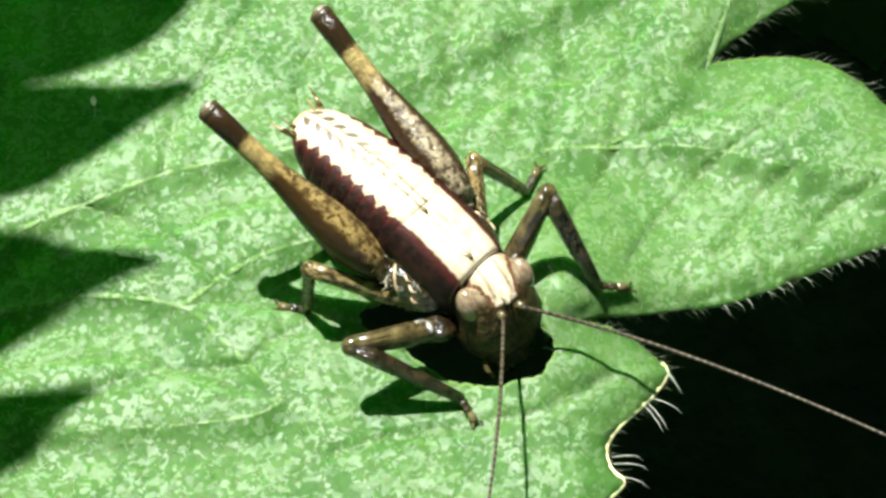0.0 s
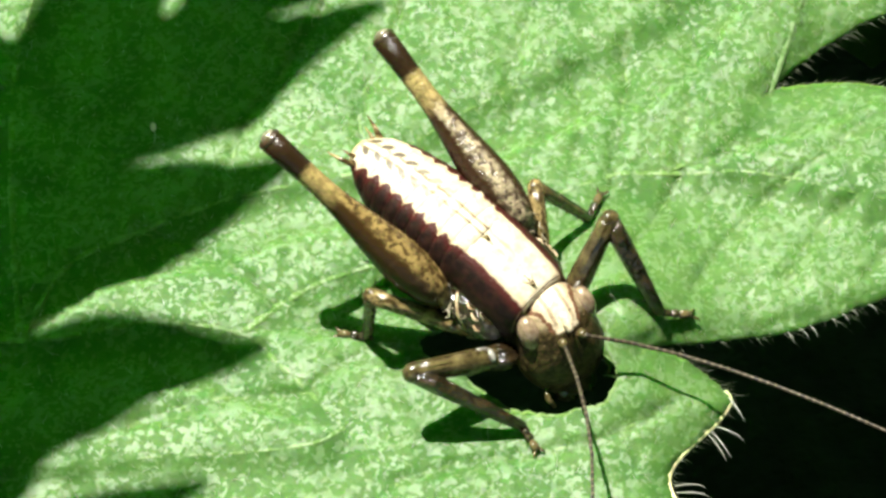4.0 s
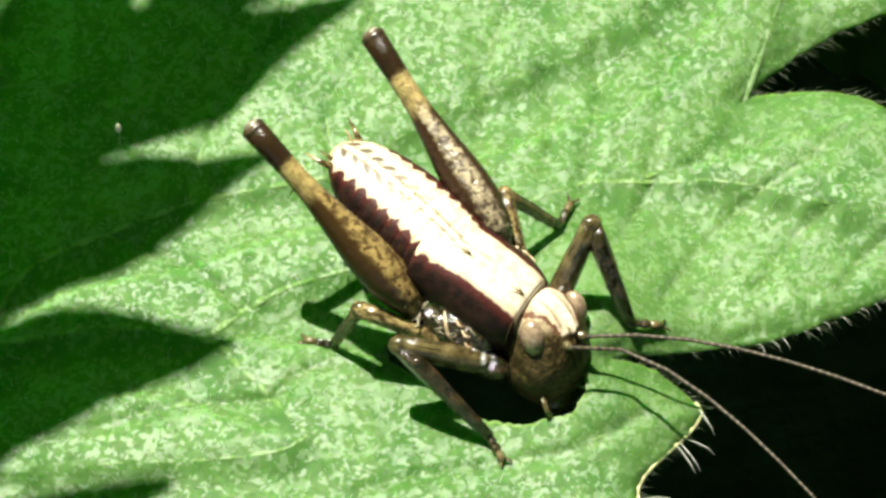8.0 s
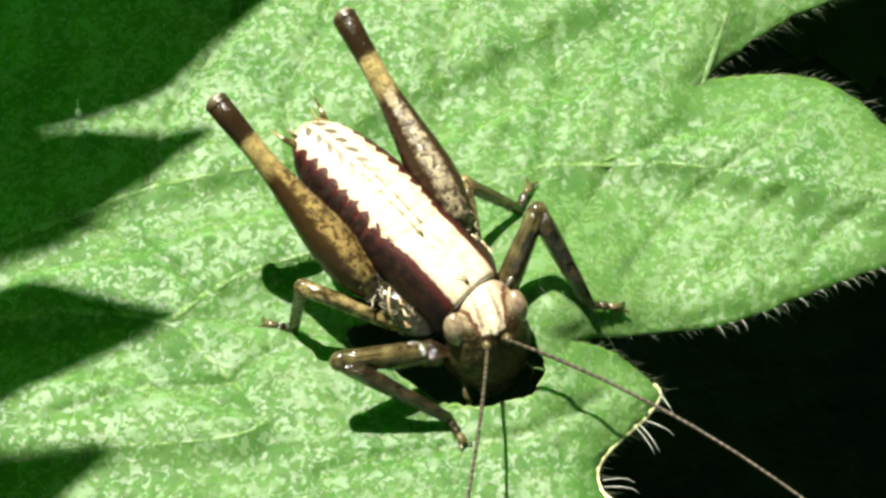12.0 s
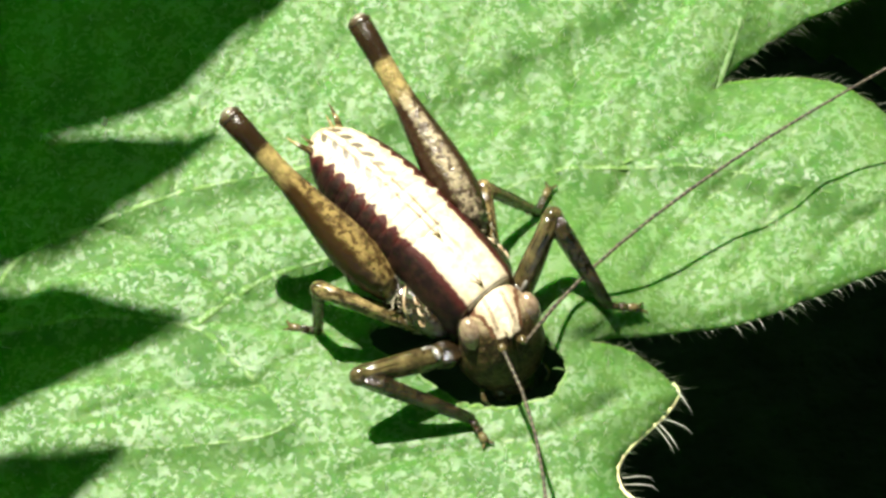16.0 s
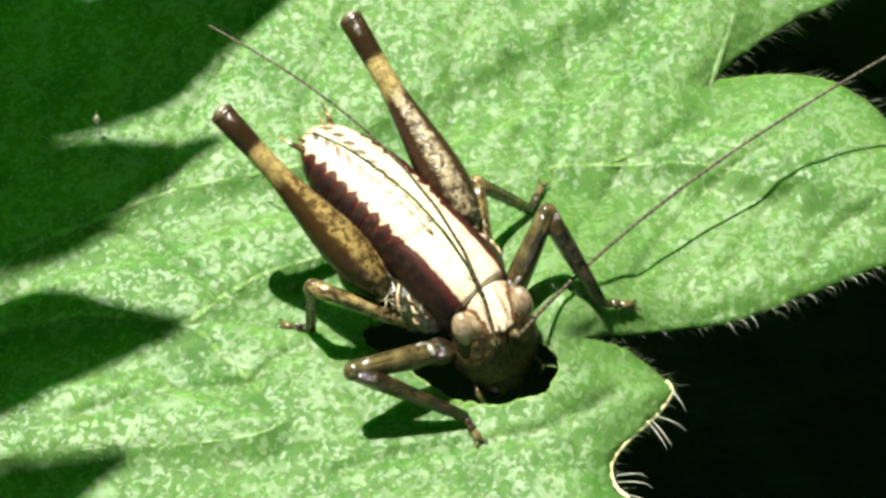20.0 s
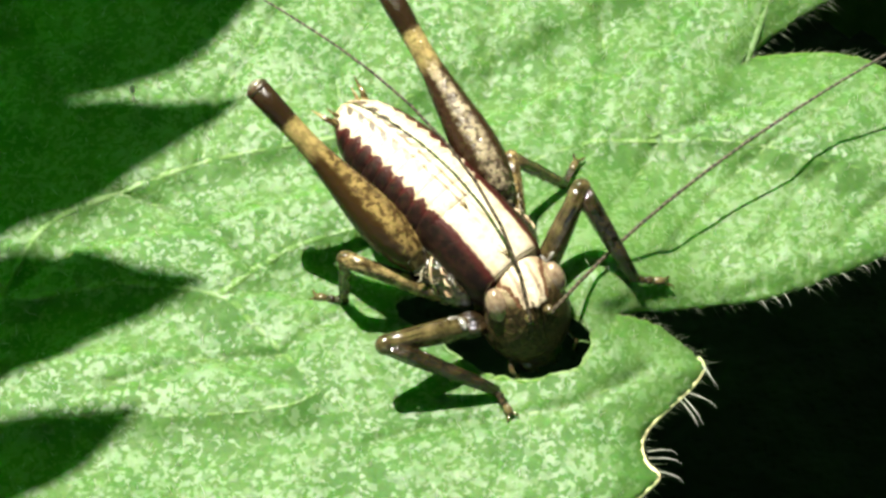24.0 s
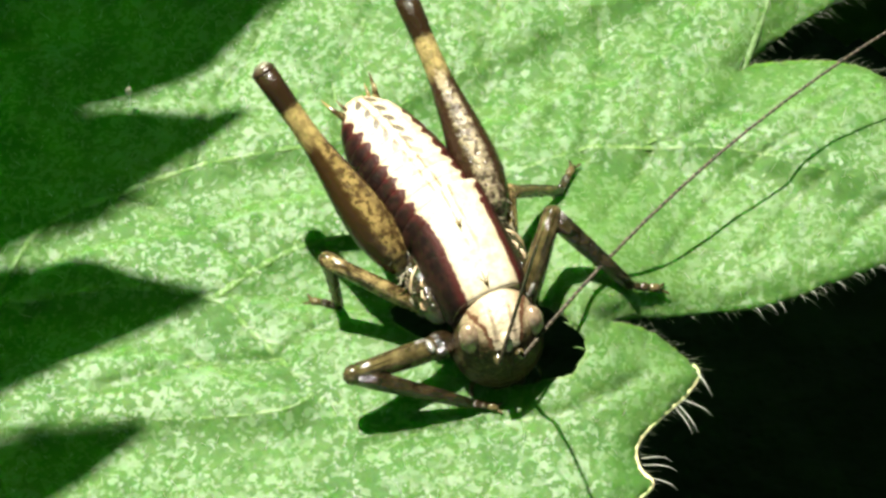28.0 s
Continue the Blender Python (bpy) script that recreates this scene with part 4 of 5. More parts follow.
    part("labrum", mesh_of("labrum", *ball((1.0, 0, -2.3), (0.28, 0.6, 0.45), 14, 8), HEAD), head, "upper lip")
    part("clypeus", mesh_of("clypeus", *ball((1.25, 0, -1.8), (0.22, 0.75, 0.32), 14, 8), HEAD), head)
    # legs
    for key, (femur_l, femur_r, tibia_l, tibia_r, fm, tm) in LEG_SIZES.items():
        fore = key.split("_")[0]
        femur = part(fore + "_femur", mesh_of("femur", *tube(*limb_profile(femur_l, femur_r), 14, 0.95 if fore == "hind" else 0.9), fm), root)
        moving["femur_" + key] = femur
        part("hip", mesh_of("hip", *ball((0.05, 0, -0.05), (0.38, 0.3, 0.34), 12, 8), DARK if fore != "hind" else GREY), femur, "stubby dark hip joint")
        rk = femur_r[-1]
        if fore == "hind":
            # lacy pale skin round the root of the thigh
            for k in range(12):
                x, y, turn = rnd.uniform(-0.6, 0.7), rnd.uniform(-0.5, 0.5), rnd.uniform(0, math.pi)
                run = []
                for u in (-1.0, -0.3, 0.3, 1.0):
                    bend = rnd.uniform(-0.08, 0.08)
                    px, py = x + 0.22 * u * math.cos(turn) - bend * math.sin(turn), y + 0.22 * u * math.sin(turn) + bend * math.cos(turn)
                    run.append((px, py, 0.33 + 0.26 * max(0.0, px) - 0.28 * py * py))
                part("skin_fold", mesh_of("skin_fold", *tube(run, [0.015, 0.06, 0.05, 0.015], 6, 0.6), LACE), femur, "pale lacy skin fold")
        if fore == "front":
            part("coxa", mesh_of("coxa", *ball((0.35, 0, -0.02), (0.72, 0.52, 0.53), 16, 12), LIMB), femur, "dark stout leg root")
            part("joint_skin", mesh_of("joint_skin", *join(ball((0.96, 0.10, femur_r[1] * 0.84), (0.15, 0.30, 0.15), 12, 8), ball((1.20, -0.18, femur_r[1] * 0.84), (0.26, 0.09, 0.10), 10, 6)), PALE), femur, "shiny pale joint skin")
        if fore == "hind":
            part("knee", mesh_of("knee", *ball((femur_l, 0, 0), (rk * 0.5, rk * 0.97, rk * 1.04), 14, 10), DARK), femur, "dark knee")
            part("knee_tip", mesh_of("knee_tip", *ball((femur_l + rk * 0.30, 0, rk * 0.10), (rk * 0.36, rk * 0.66, rk * 0.66), 14, 10), GREY), femur, "greyish tip of the knee")
        else:
            part("knee", mesh_of("knee", *ball((femur_l, 0, 0), (rk * 0.95, rk * 0.90, rk * 0.98), 12, 8), LIMB3 if fore == "middle" else LIMB2), femur)
        tibia = part(fore + "_tibia", mesh_of("tibia", *join(tube(*limb_profile(tibia_l, tibia_r), 10, 0.9)), tm), root)
        moving["tibia_" + key] = tibia
        if fore != "hind":
            for k in range(2):
                ridge = [(femur_l * u, (k - 0.5) * 0.5 * femur_r[2], femur_r[2] * (0.86 + 0.03 * math.sin(9 * u))) for u in np.linspace(0.22, 0.9, 12)]
                part("femur_keel", mesh_of("femur_keel", *tube(ridge, [0.01 + 0.014 * math.sin(math.pi * i / 11) for i in range(12)], 6), LIMB3 if fore == "middle" else LIMB2), femur)
            ridge = [(tibia_l * u, 0.25 * tibia_r[2], float(np.interp(u, [i / 5 for i in range(6)], tibia_r)) * 0.90) for u in np.linspace(0.05, 0.95, 14)]
            part("tibia_keel", mesh_of("tibia_keel", *tube(ridge, [0.02 + 0.035 * math.sin(math.pi * i / 13) for i in range(14)], 6), LIMB), tibia)
        for sv in spines(tibia_l, tibia_r[2], 8, 0.20 if fore == "hind" else 0.09, rnd):
            part("spine", mesh_of("spine", *sv, LIMB2), tibia)
    for key, (ankle, toe) in FEET.items():
        a, b = Vector(ankle) - C, Vector(toe) - C
        d = (b - a)
        l = d.length
        foot = part(key.split("_")[0] + "_foot", mesh_of("tarsus", *tube([(0, 0, 0), (l * 0.2, 0, 0.02), (l * 0.3, 0, -0.02)], [0.13, 0.16, 0.13], 8), LIMB), root, "jointed dark foot")
        moving["foot_" + key] = foot
        part("foot_joint", mesh_of("joint", *tube([(l * 0.3, 0, 0), (l * 0.45, 0, 0.02), (l * 0.55, 0, -0.02)], [0.13, 0.165, 0.12], 8), LIMB), foot)
        part("foot_pad", mesh_of("pad", *tube([(l * 0.55, 0, 0), (l * 0.75, 0, 0), (l * 0.92, 0, -0.02)], [0.12, 0.17, 0.14], 8), LIMB2), foot)
        for s in (-1, 1):
            part("claw", mesh_of("claw", *tube([(l * 0.9, s * 0.07, 0), (l * 1.05, s * 0.2, 0.04), (l * 1.12, s * 0.24, -0.08)], [0.06, 0.045, 0.012], 6), LIMB2), foot)
    # antennae: chains of short stiff lengths
    for side in ("r", "l"):
        for i in range(FEEL_N[side]):
            r0, r1 = (0.072 * (1 - 0.48 * (i + k) / FEEL_N[side]) for k in (0, 1))
            seg = part("antenna", mesh_of("antenna", *tube(*feel_rings(r0, r1), 8), FEELER), root, "thread-thin ringed brown antenna")
            moving["feel_%s%d" % (side, i)] = seg
    return root, moving


FEEL_N, FEEL_L = {"r": 9, "l": 16}, 1.75


def feel_rings(r0, r1):
    path, radii = [], []
    k = 14
    for i in range(k + 1):
        u = i / k
        path.append((FEEL_L * 1.06 * u - 0.03 * FEEL_L, 0, 0))
        radii.append((r0 + (r1 - r0) * u) * (1.12 if i % 2 else 0.88))
    return path, radii


LEG_SIZES = {  # femur length and radii, tibia length and radii, materials
    "front_r": (3.15, [0.34, 0.46, 0.48, 0.45, 0.41, 0.40], 4.35, [0.37, 0.38, 0.34, 0.29, 0.26, 0.22], LIMB2, LIMB),
    "front_l": (3.0, [0.38, 0.48, 0.48, 0.45, 0.40, 0.40], 4.0, [0.37, 0.39, 0.37, 0.33, 0.29, 0.24], LIMB2, LIMB),
    "middle_r": (3.1, [0.3, 0.36, 0.36, 0.33, 0.32, 0.34], 2.6, [0.3, 0.24, 0.22, 0.2, 0.2, 0.2], LIMB3, LIMB2),
    "middle_l": (3.0, [0.3, 0.38, 0.38, 0.36, 0.34, 0.34], 2.9, [0.3, 0.26, 0.24, 0.22, 0.2, 0.2], LIMB3, LIMB2),
    "hind_r": (8.4, [0.45, 0.72, 0.86, 0.86, 0.78, 0.66, 0.55, 0.45, 0.41, 0.42, 0.45, 0.46], 8.0, [0.34, 0.27, 0.24, 0.22, 0.2, 0.18], HIND, LIMB),
    "hind_l": (8.4, [0.45, 0.72, 0.86, 0.86, 0.78, 0.66, 0.55, 0.45, 0.41, 0.42, 0.45, 0.46], 8.0, [0.34, 0.27, 0.24, 0.22, 0.2, 0.18], HIND2, LIMB)}
HIND_FEET = {"hind_r": (-3.78, -0.34, 0.20), "hind_l": (-0.19, 3.42, 0.20)}
FEET = {  # ankle and toe on the leaf
    "front_r": ((0.83, -7.28, 0.35), (1.36, -8.16, 0.10)), "front_l": ((5.71, -2.70, 0.40), (6.93, -2.67, 0.18)),
    "middle_r": ((-4.62, -3.69, 0.35), (-5.74, -3.35, 0.10)), "middle_l": ((3.22, 1.20, 0.50), (3.74, 2.55, 0.15))}
for leg_key, pair in FEET.items():
    spots = [(x + z * x / 110.0, y + z * (y + 68.9) / 110.0) for x, y, z in pair]
    tops = relief(np.array(spots))
    FEET[leg_key] = tuple(tuple(lean(x, y, float(top) + rise)) for (x, y), top, rise in zip(spots, tops, (0.32, 0.14)))
KNEES = {"front_r": (-3.04, -6.68, 2.50), "front_l": (3.70, -1.37, 4.30), "middle_r": (-4.49, -3.45, 2.80), "middle_l": (1.28, 0.50, 3.30)}


for leg_key, place in KNEES.items():
    hip_at = BODY @ Vector(HIPS[leg_key]) + C
    row = LEG_SIZES[leg_key]
    LEG_SIZES[leg_key] = ((Vector(place) - hip_at).length, row[1], (Vector(FEET[leg_key][0]) - Vector(place)).length, *row[3:])


# ---- movement ----
# seconds; tail, back mark and neck mark, mm on the plan at their heights
TRUNK = [
    (0.0, (-4.40, 2.08, 4.60), (-0.31, -1.89, 4.35), (1.29, -3.40, 3.55)), (2.0, (-4.46, 1.94, 4.60), (-0.35, -1.89, 4.35), (1.31, -3.44, 3.55)), (3.5, (-4.46, 1.94, 4.60), (-0.33, -1.89, 4.35), (1.29, -3.44, 3.55)),
    (5.5, (-4.40, 1.99, 4.60), (-0.16, -1.95, 4.35), (1.61, -3.44, 3.55)), (7.0, (-4.38, 2.11, 4.60), (-0.08, -2.05, 4.35), (1.78, -3.42, 3.55)), (8.0, (-4.22, 2.15, 4.60), (0.04, -2.16, 4.35), (2.02, -3.44, 3.55)),
    (9.0, (-4.19, 2.25, 4.60), (0.08, -2.14, 4.35), (2.12, -3.35, 3.55)), (10.0, (-4.11, 2.20, 4.60), (0.00, -2.12, 4.35), (2.00, -3.51, 3.55)), (11.0, (-3.97, 2.27, 4.60), (-0.10, -2.09, 4.35), (1.65, -3.60, 3.55)),
    (12.0, (-3.91, 2.23, 4.60), (-0.14, -2.09, 4.35), (1.51, -3.67, 3.55)), (13.5, (-4.05, 2.18, 4.60), (-0.20, -2.05, 4.35), (1.41, -3.74, 3.55)), (15.5, (-4.15, 2.23, 4.60), (-0.27, -2.02, 4.35), (1.29, -3.72, 3.55)),
    (17.0, (-4.19, 2.23, 4.60), (-0.27, -2.00, 4.35), (1.29, -3.63, 3.55)), (21.5, (-4.19, 2.23, 4.60), (-0.27, -2.00, 4.35), (1.29, -3.60, 3.55)), (25.0, (-4.24, 2.08, 4.60), (-0.26, -2.00, 4.35), (1.27, -3.63, 3.55)),
    (26.0, (-4.23, 2.23, 4.60), (-0.31, -2.07, 4.35), (1.19, -3.76, 3.55)), (27.0, (-4.23, 2.44, 4.60), (-0.27, -2.19, 4.35), (1.06, -4.04, 3.55)), (28.0, (-3.94, 2.73, 4.60), (-0.31, -2.49, 4.35), (0.78, -4.70, 3.55))]
# hind knees
KNEE_R = [(0.0, (-7.72, 0.24, 7.00)), (3.5, (-7.68, 0.05, 7.00)), (5.5, (-7.45, 0.12, 7.00)), (7.0, (-7.22, 0.49, 7.00)), (8.0, (-7.05, 0.54, 7.00)), (9.0, (-6.93, 1.06, 7.00)), (11.0, (-7.14, 1.43, 7.00)),
          (13.5, (-7.28, 1.01, 7.00)), (15.5, (-7.55, 1.01, 7.00)), (21.5, (-7.59, 1.10, 7.00)), (25.0, (-7.67, 0.94, 7.00)), (26.5, (-7.61, 1.08, 7.00)), (27.5, (-7.37, 1.34, 7.00)), (28.0, (-7.20, 1.65, 7.00))]
KNEE_L = [(0.0, (-4.39, 4.96, 7.00)), (3.5, (-4.33, 4.94, 7.00)), (5.5, (-3.87, 4.91, 7.00)), (7.0, (-3.77, 4.96, 7.00)), (8.0, (-3.45, 4.96, 7.00)), (9.0, (-3.26, 5.13, 7.00)), (11.0, (-2.90, 5.25, 7.00)),
          (13.5, (-3.27, 5.03, 7.00)), (15.5, (-3.26, 5.30, 7.00)), (21.5, (-3.30, 5.38, 7.00)), (25.0, (-3.22, 5.25, 7.00)), (26.5, (-3.10, 5.38, 7.00)), (28.0, (-2.67, 5.69, 7.00))]
# head: right eye, left eye and mouth
HEADS = [
    (0.0, (0.98, -4.81, 2.55), (3.08, -3.43, 2.55), (2.41, -5.84, -0.60)), (1.0, (0.94, -4.86, 2.55), (3.04, -3.48, 2.55), (2.31, -5.86, -0.60)), (3.5, (1.02, -4.81, 2.55), (3.12, -3.48, 2.55), (2.71, -5.84, -0.60)),
    (5.5, (0.96, -4.85, 2.70), (2.54, -3.66, 2.40), (1.90, -6.38, -0.60)), (6.0, (1.27, -4.44, 2.78), (2.67, -3.13, 2.22), (2.22, -5.98, -0.60)), (6.5, (1.39, -4.64, 2.80), (2.82, -3.39, 2.20), (2.34, -6.18, -0.60)),
    (7.0, (1.54, -4.83, 2.80), (2.92, -3.50, 2.20), (2.50, -6.37, -0.60)), (7.5, (1.85, -4.71, 2.80), (3.16, -3.32, 2.20), (2.81, -6.26, -0.60)), (8.0, (2.37, -4.64, 2.80), (3.66, -3.24, 2.20), (3.33, -6.19, -0.60)),
    (8.5, (2.40, -4.84, 2.80), (3.69, -3.43, 2.20), (3.36, -6.39, -0.60)), (9.0, (2.03, -4.73, 2.80), (3.31, -3.31, 2.20), (2.99, -6.28, -0.60)), (9.5, (1.94, -4.52, 2.80), (3.11, -3.02, 2.20), (2.91, -6.08, -0.60)),
    (10.0, (2.01, -4.67, 2.73), (3.21, -3.12, 2.33), (2.98, -6.22, -0.60)), (10.5, (1.39, -4.95, 2.55), (3.49, -3.86, 2.55), (2.61, -5.86, -0.60)), (11.0, (1.02, -4.86, 2.55), (3.31, -3.96, 2.55), (2.51, -5.86, -0.60)),
    (12.0, (0.90, -4.99, 2.55), (3.17, -4.01, 2.55), (2.31, -5.91, -0.60)), (13.5, (0.78, -5.08, 2.55), (3.03, -4.08, 2.55), (2.11, -6.00, -0.60)), (15.5, (0.74, -5.13, 2.55), (2.89, -4.08, 2.55), (2.01, -6.09, -0.60)),
    (17.0, (0.71, -5.04, 2.55), (2.88, -3.92, 2.55), (2.01, -6.09, -0.60)), (21.5, (0.71, -4.99, 2.55), (2.88, -3.89, 2.55), (2.01, -6.13, -0.60)), (25.0, (0.76, -5.13, 2.55), (2.84, -3.94, 2.55), (1.91, -6.23, -0.60)),
    (26.0, (0.67, -5.22, 2.55), (2.79, -4.08, 2.55), (1.75, -6.23, -0.60)), (27.0, (0.43, -5.54, 2.55), (2.63, -4.54, 2.55), (1.47, -6.32, -0.60)), (28.0, (0.00, -6.22, 2.55), (2.27, -5.45, 2.55), (1.07, -6.45, -0.60))]
# antennae: a way-point half along and one at the far end
FEELER_R = [
    (0.0, (2.09, -9.75, 4.00), (1.70, -13.60, 5.00)), (0.5, (3.07, -9.24, 4.00), (3.25, -13.00, 4.80)), (1.0, (3.37, -10.03, 3.80), (3.50, -13.45, 4.60)),
    (2.0, (3.08, -8.66, 3.60), (3.51, -12.22, 4.20)), (3.0, (3.22, -9.19, 3.60), (3.52, -11.68, 4.20)), (3.5, (3.13, -8.86, 3.60), (3.42, -12.21, 4.20)),
    (4.5, (2.83, -8.73, 3.60), (2.78, -11.96, 4.20)), (5.5, (2.42, -9.14, 3.40), (2.38, -11.60, 4.00)), (6.0, (4.27, -8.42, 3.00), (4.92, -11.52, 3.50)),
    (6.5, (6.48, -6.07, 2.40), (10.38, -11.42, 3.00)), (7.0, (5.40, -7.07, 2.60), (7.07, -11.34, 3.00)), (7.5, (6.79, -5.93, 2.40), (10.09, -11.39, 3.00)),
    (8.0, (7.01, -5.81, 2.30), (11.54, -10.93, 3.00)), (8.5, (6.88, -5.94, 2.30), (9.59, -10.27, 3.00)), (9.0, (6.66, -5.61, 2.30), (9.02, -10.09, 3.00)),
    (9.5, (7.30, -6.79, 2.40), (10.40, -10.01, 3.00)), (10.0, (6.38, -8.28, 3.00), (7.30, -11.61, 3.50)), (10.5, (3.69, -9.44, 3.60), (3.84, -12.75, 4.40)),
    (11.0, (2.71, -9.06, 3.80), (2.40, -12.69, 4.60)), (11.5, (2.69, -9.11, 3.80), (2.36, -12.42, 4.60)), (12.0, (1.82, -9.17, 3.80), (1.41, -12.48, 4.60)),
    (12.5, (2.61, -9.05, 3.60), (2.46, -12.19, 4.40)), (13.0, (3.25, -8.71, 3.40), (3.46, -11.75, 4.00)), (13.5, (2.93, -8.20, 3.20), (3.03, -11.25, 3.60)),
    (15.5, (2.95, -8.42, 2.80), (3.33, -11.31, 3.00)), (16.0, (2.84, -8.51, 2.60), (3.27, -11.63, 2.80)), (17.0, (2.67, -8.43, 2.60), (3.16, -11.71, 2.80)),
    (19.08, (2.67, -8.43, 2.60), (3.16, -11.71, 2.80)), (19.14, (3.04, -9.93, 9.00), (3.09, -11.21, 14.00)), (19.2, (-0.53, -1.13, 5.60), (-6.79, 3.80, 7.00)),
    (20.0, (-0.76, -0.98, 5.60), (-6.70, 3.83, 7.00)), (21.5, (-0.78, -1.04, 5.60), (-6.59, 3.80, 7.00)), (23.5, (-0.51, -0.94, 5.60), (-6.28, 3.80, 7.00)), (25.0, (-0.68, -1.26, 5.60), (-6.25, 3.75, 7.00)),
    (26.0, (-0.23, -1.03, 5.80), (-5.57, 3.81, 8.00)), (26.3, (0.31, -2.46, 6.80), (-4.34, 2.58, 9.00)), (26.6, (-0.17, -1.16, 7.00), (-3.83, 1.45, 10.00)),
    (27.0, (0.31, -2.18, 7.50), (-1.76, -0.86, 12.00)), (27.4, (1.92, -4.05, 8.50), (0.66, -5.14, 15.00)), (27.7, (2.01, -6.77, 9.50), (1.51, -12.55, 22.00)),
    (28.0, (1.98, -7.47, 9.50), (1.84, -16.98, 26.00))]
FEELER_L = [
    (0.0, (8.97, -6.40, 1.60), (15.89, -10.22, 2.40)), (0.5, (8.52, -6.09, 1.60), (15.09, -9.56, 2.40)), (1.0, (7.84, -6.09, 1.60), (13.89, -8.73, 2.40)),
    (2.0, (7.48, -5.61, 1.60), (11.64, -7.64, 2.40)), (3.0, (7.58, -5.45, 1.60), (13.26, -7.99, 2.40)), (3.5, (7.79, -5.50, 1.60), (13.63, -8.49, 2.40)),
    (5.5, (7.96, -6.57, 1.60), (13.26, -10.71, 2.40)), (6.0, (9.17, -6.62, 1.80), (14.30, -10.18, 2.40)), (6.5, (8.75, -4.86, 2.20), (15.26, -8.65, 2.60)),
    (7.0, (9.23, -5.71, 2.00), (15.14, -9.21, 2.60)), (7.5, (9.05, -4.89, 2.30), (15.03, -7.96, 2.60)), (8.0, (8.96, -4.76, 2.30), (14.79, -7.04, 2.60)),
    (8.5, (8.15, -5.76, 2.20), (13.51, -9.52, 2.60)), (9.0, (7.52, -5.97, 2.20), (11.18, -9.49, 2.60)), (9.5, (7.83, -5.70, 2.20), (13.34, -9.39, 2.60)),
    (10.0, (10.83, -7.22, 2.00), (16.43, -11.02, 2.50)), (10.5, (7.08, -7.81, 1.80), (10.39, -11.69, 2.40)), (11.0, (7.33, -7.77, 1.60), (10.95, -11.49, 2.40)),
    (11.5, (6.93, -7.54, 1.60), (10.35, -11.16, 2.40)), (12.0, (7.82, -7.53, 1.80), (12.32, -11.17, 2.40)), (12.5, (4.95, -7.53, 1.80), (6.64, -11.04, 2.40)),
    (13.0, (4.79, -7.40, 2.00), (6.45, -10.91, 2.60)), (13.3, (5.96, -4.49, 3.50), (10.69, -3.35, 5.00)), (13.5, (5.61, -0.53, 3.00), (13.81, 6.31, 5.00)),
    (15.5, (7.11, -0.47, 2.60), (14.92, 4.71, 3.60)), (17.0, (7.99, 0.68, 1.80), (15.23, 5.42, 3.00)), (26.0, (7.99, 0.75, 1.80), (15.24, 5.62, 3.00)), (28.0, (7.96, 0.75, 2.40), (15.06, 6.55, 3.30))]
# the shading leaf stirs in the air, mm
SHADE_SWAY = [(0.0, -0.7, 1.5), (0.5, -0.7, 1.25), (1.0, -0.75, 0.75), (1.5, -0.2, 0.6), (2.0, 0.2, -0.1), (2.5, 0.95, -0.45), (3.0, 0.95, -0.7), (3.5, 1.0, -0.8),
              (5.5, 1.25, -0.95), (6.5, 1.2, -0.5), (7.5, 0.9, -0.25), (8.0, 1.25, -0.5), (8.5, 1.2, -0.85), (9.0, 1.35, -2.25), (9.5, 1.7, -2.0), (10.0, 0.95, -0.5),
              (11.5, 0.45, -0.05), (13.0, 0.3, -0.1), (15.5, -0.15, 0.0), (17.0, 0.0, 0.0), (20.0, 0.25, -0.22), (21.5, 0.2, -0.1), (24.0, -0.5, 0.2), (25.0, -0.6, 0.25),
              (27.0, 0.0, -0.2), (28.0, 0.0, -0.15)]


def at(rows, t):
    """The row at t, each value eased between its neighbours."""
    ts = [r[0] for r in rows]
    t = min(max(t, ts[0]), ts[-1])
    i = max(k for k in range(len(ts)) if ts[k] <= t)
    if i == len(ts) - 1:
        return [Vector(v) for v in rows[i][1:]]
    u = (t - ts[i]) / (ts[i + 1] - ts[i])
    u = u * u * (3 - 2 * u)
    return [Vector(a).lerp(Vector(b), u) for a, b in zip(rows[i][1:], rows[i + 1][1:])]


def aim(origin, ahead, up):
    """A pose in metres at origin (mm) with x along ahead and z towards up."""
    x = Vector(ahead).normalized()
    z = Vector(up) - x * x.dot(Vector(up))
    z.normalize()
    y = z.cross(x)
    m = Matrix((x, y, z)).transposed().to_4x4()
    return Matrix.Translation(Vector(origin) * MM) @ m


def knee_bend(hip, foot, l1, l2, hint):
    d = foot - hip
    dist = min(max(d.length, abs(l1 - l2) + 0.05), l1 + l2 - 0.02)
    d.normalize()
    a = (l1 * l1 - l2 * l2 + dist * dist) / (2 * dist)
    h = math.sqrt(max(l1 * l1 - a * a, 0.0))
    side = hint - hip
    side = side - d * side.dot(d)
    side.normalize()
    return hip + d * a + side * h


def trunk_pose(tail, back, ref_a, ref_b):
    """The pose in thing space (mm) that carries body points a, b to the given places."""
    va, vb = Vector(ref_b) - Vector(ref_a), back - tail
    turn = math.atan2(vb.y, vb.x) - math.atan2(va.y, va.x)
    rot = Matrix.Rotation(turn, 4, "Z")
    mid = (tail + back) / 2 - rot @ ((Vector(ref_a) + Vector(ref_b)) / 2)
    mid.z = 0
    return Matrix.Translation(mid) @ rot


def metres(m):
    m = m.copy()
    m.translation = m.translation * MM
    return m


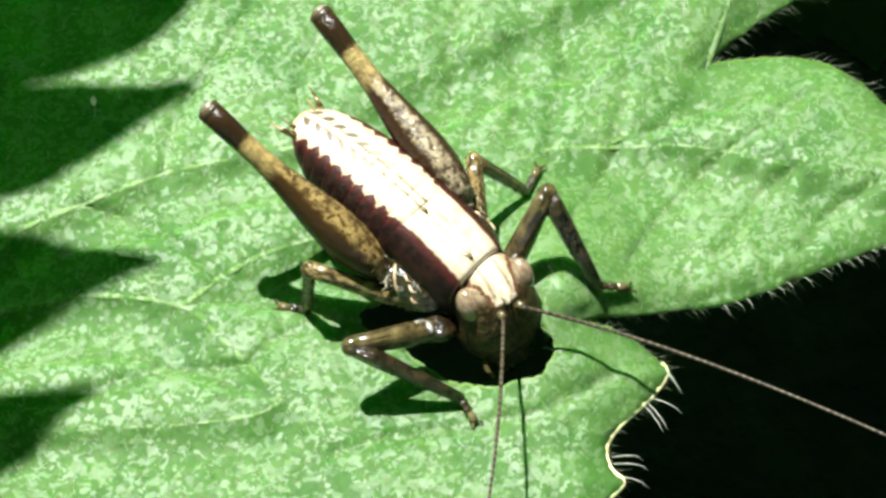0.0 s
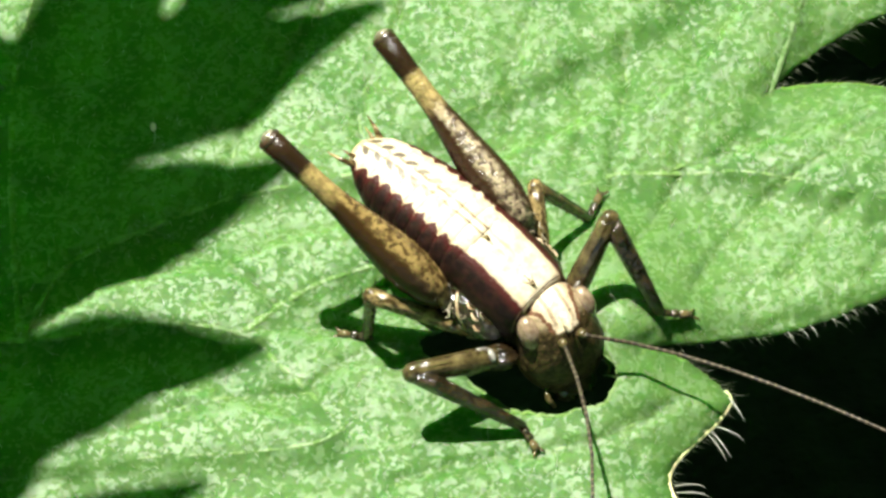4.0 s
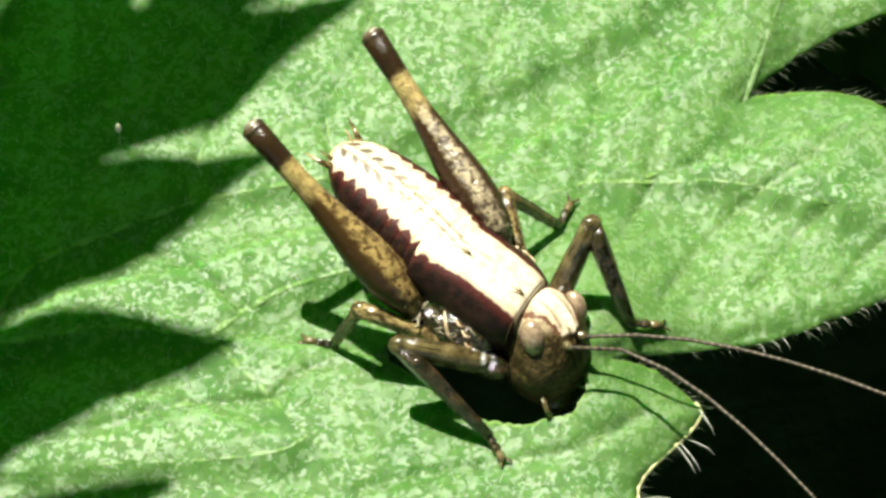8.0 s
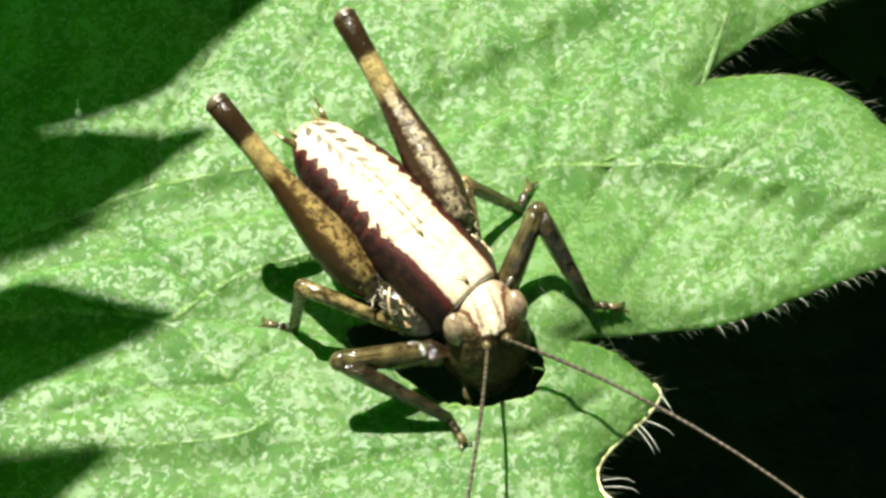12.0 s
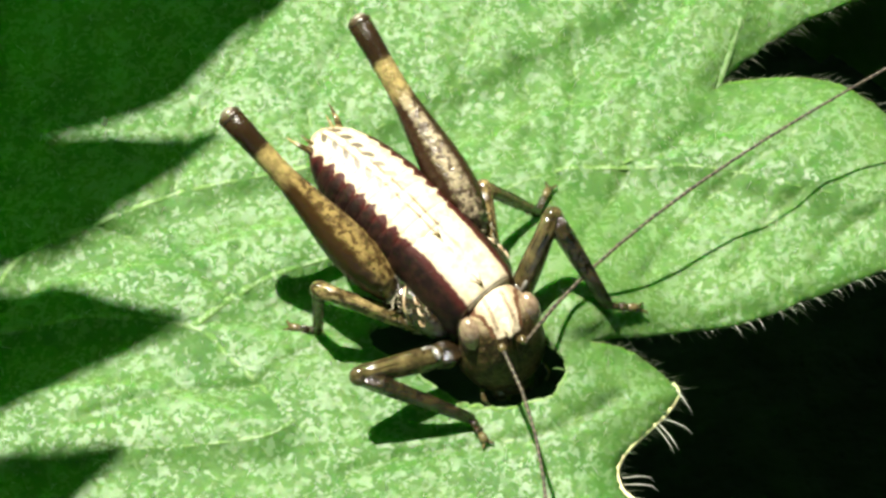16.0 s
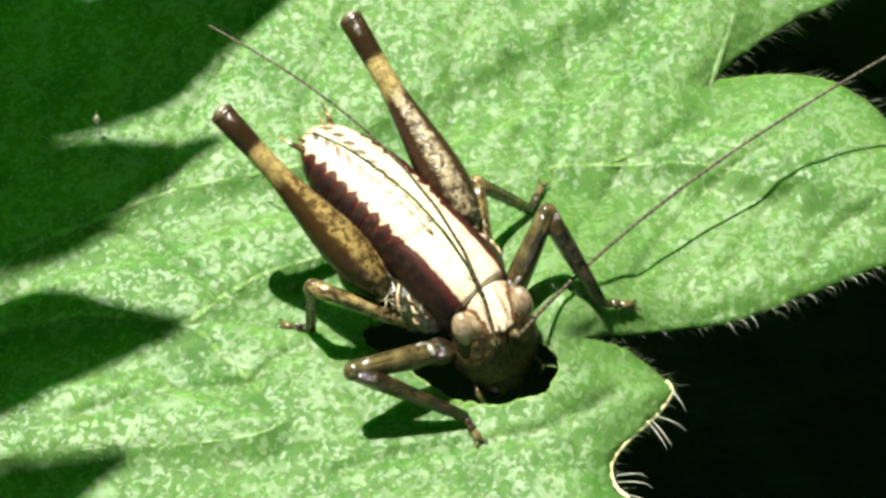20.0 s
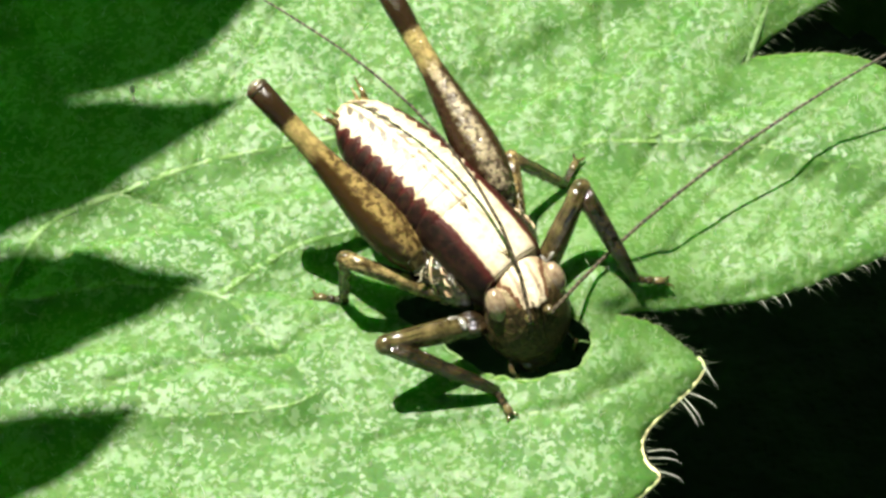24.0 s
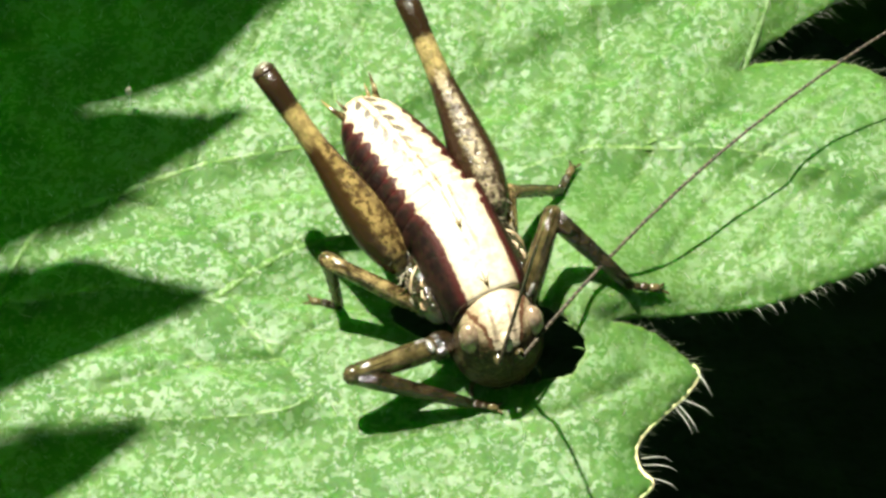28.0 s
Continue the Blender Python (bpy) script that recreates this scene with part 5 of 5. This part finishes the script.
def motions(root, moving, shade):
    times = sorted({r[0] for rows in (TRUNK, KNEE_R, KNEE_L, HEADS, FEELER_R, FEELER_L) for r in rows})
    # steps between, so that the lengths of the antennae stay end to end
    extra = [a + (b - a) * k / n for a, b in zip(times, times[1:]) for n in (4 if b - a < 0.7 else 6,) for k in range(1, n)]
    times = sorted(set(times + [round(q, 3) for q in extra]))
    keys = {k: [] for k in moving}
    ref = [v - C for v in at(TRUNK, 17.0)]
    inv = BODY.inverted()
    ref = [inv @ v for v in ref]
    for t in times:
        tail, back, neck = (v - C for v in at(TRUNK, t))
        trunk = trunk_pose(tail, back, ref[0], ref[1])
        keys["abdomen"].append((t, metres(trunk)))
        fore = trunk_pose(back, neck, ref[1], ref[2])
        keys["pronotum"].append((t, metres(fore)))
        er, el, mouth = (v - C for v in at(HEADS, t))
        y = (el - er).normalized()
        down = (mouth - (er + el) / 2)
        z = -(down - y * y.dot(down)).normalized()
        x = y.cross(z)
        rot = Matrix((x, y, z)).transposed().to_4x4()
        eyes = (er + el) / 2
        hm = Matrix.Translation(eyes) @ rot @ Matrix.Translation((-0.9, 0, -0.45))
        keys["head"].append((t, metres(hm)))
        # legs
        for key in ("front_r", "front_l", "middle_r", "middle_l"):
            size = LEG_SIZES[key]
            hip = fore @ Vector(HIPS[key])
            ankle, toe = (Vector(v) - C for v in FEET[key])
            hint = Vector(KNEES[key]) - C
            if key == "front_r" and 4.0 < t < 10.8:
                # the knee sinks while the body leans forward
                u = min(1.0, (t - 4.0) / 2.0, (10.8 - t) / 1.2)
                hint = hint + Vector((0.14, -0.40, -0.60)) * (u * u * (3 - 2 * u))
            if key == "front_r" and t > 26.0:
                u = min((t - 26.0) / 1.8, 1.0)
                u = u * u * (3 - 2 * u)
                ankle, toe, hint = ankle + Vector((-0.7, -0.3, 0)) * u, toe + Vector((-0.23, 0.56, 0)) * u, hint + Vector((-0.6, -0.3, -0.3)) * u
            knee = knee_bend(hip, ankle, size[0], size[2], hint)
            keys["femur_" + key].append((t, aim(hip, knee - hip, (0, 0, 1))))
            keys["tibia_" + key].append((t, aim(knee, ankle - knee, (0, 0, 1))))
            keys["foot_" + key].append((t, aim(ankle, toe - ankle, (0, 0, 1))))
        for key, rows in (("hind_r", KNEE_R), ("hind_l", KNEE_L)):
            hip = trunk @ Vector(HIPS[key])
            knee = at(rows, t)[0] - C
            way = (knee - hip).normalized()
            knee = hip + way * LEG_SIZES[key][0]
            keys["femur_" + key].append((t, aim(hip, way, (0, 0, 1))))
            foot = Vector(HIND_FEET[key]) - C
            keys["tibia_" + key].append((t, aim(knee, foot - knee, (0, 0, 1))))
        # antennae
        for side, s, rows in (("r", -1, FEELER_R), ("l", 1, FEELER_L)):
            base = hm @ Vector((1.88, s * 0.42, -0.12))
            mid, end = (v - C for v in at(rows, t))
            curve = []
            for k in range(161):
                u = k / 100
                # through base at 0, mid at 0.5, end at 1; straight beyond
                if u <= 1:
                    q = base * ((1 - u) * (1 - 2 * u)) + mid * (4 * u * (1 - u)) + end * (u * (2 * u - 1))
                else:
                    q = end + (base - mid * 4 + end * 3) * (u - 1)
                curve.append(q)
            i, p = 0, base.copy()
            for n in range(FEEL_N[side]):
                j = i
                while j < len(curve) - 1 and (curve[j] - p).length < FEEL_L:
                    j += 1
                way = (curve[j] - p).normalized()
                keys["feel_%s%d" % (side, n)].append((t, aim(p, way, (0, 0, 1))))
                p = p + way * FEEL_L
                i = j
    for k, rows in keys.items():
        walk(moving[k], rows)
    base = shade.location.copy()
    walk(shade, [(t, pose(base.x + x * MM, base.y + y * MM, base.z)) for t, x, y in SHADE_SWAY])


build_ground()
build_foliage()
build_leaf()
shade = build_shade_leaf()
cricket, moving = build_cricket()
motions(cricket, moving, shade)
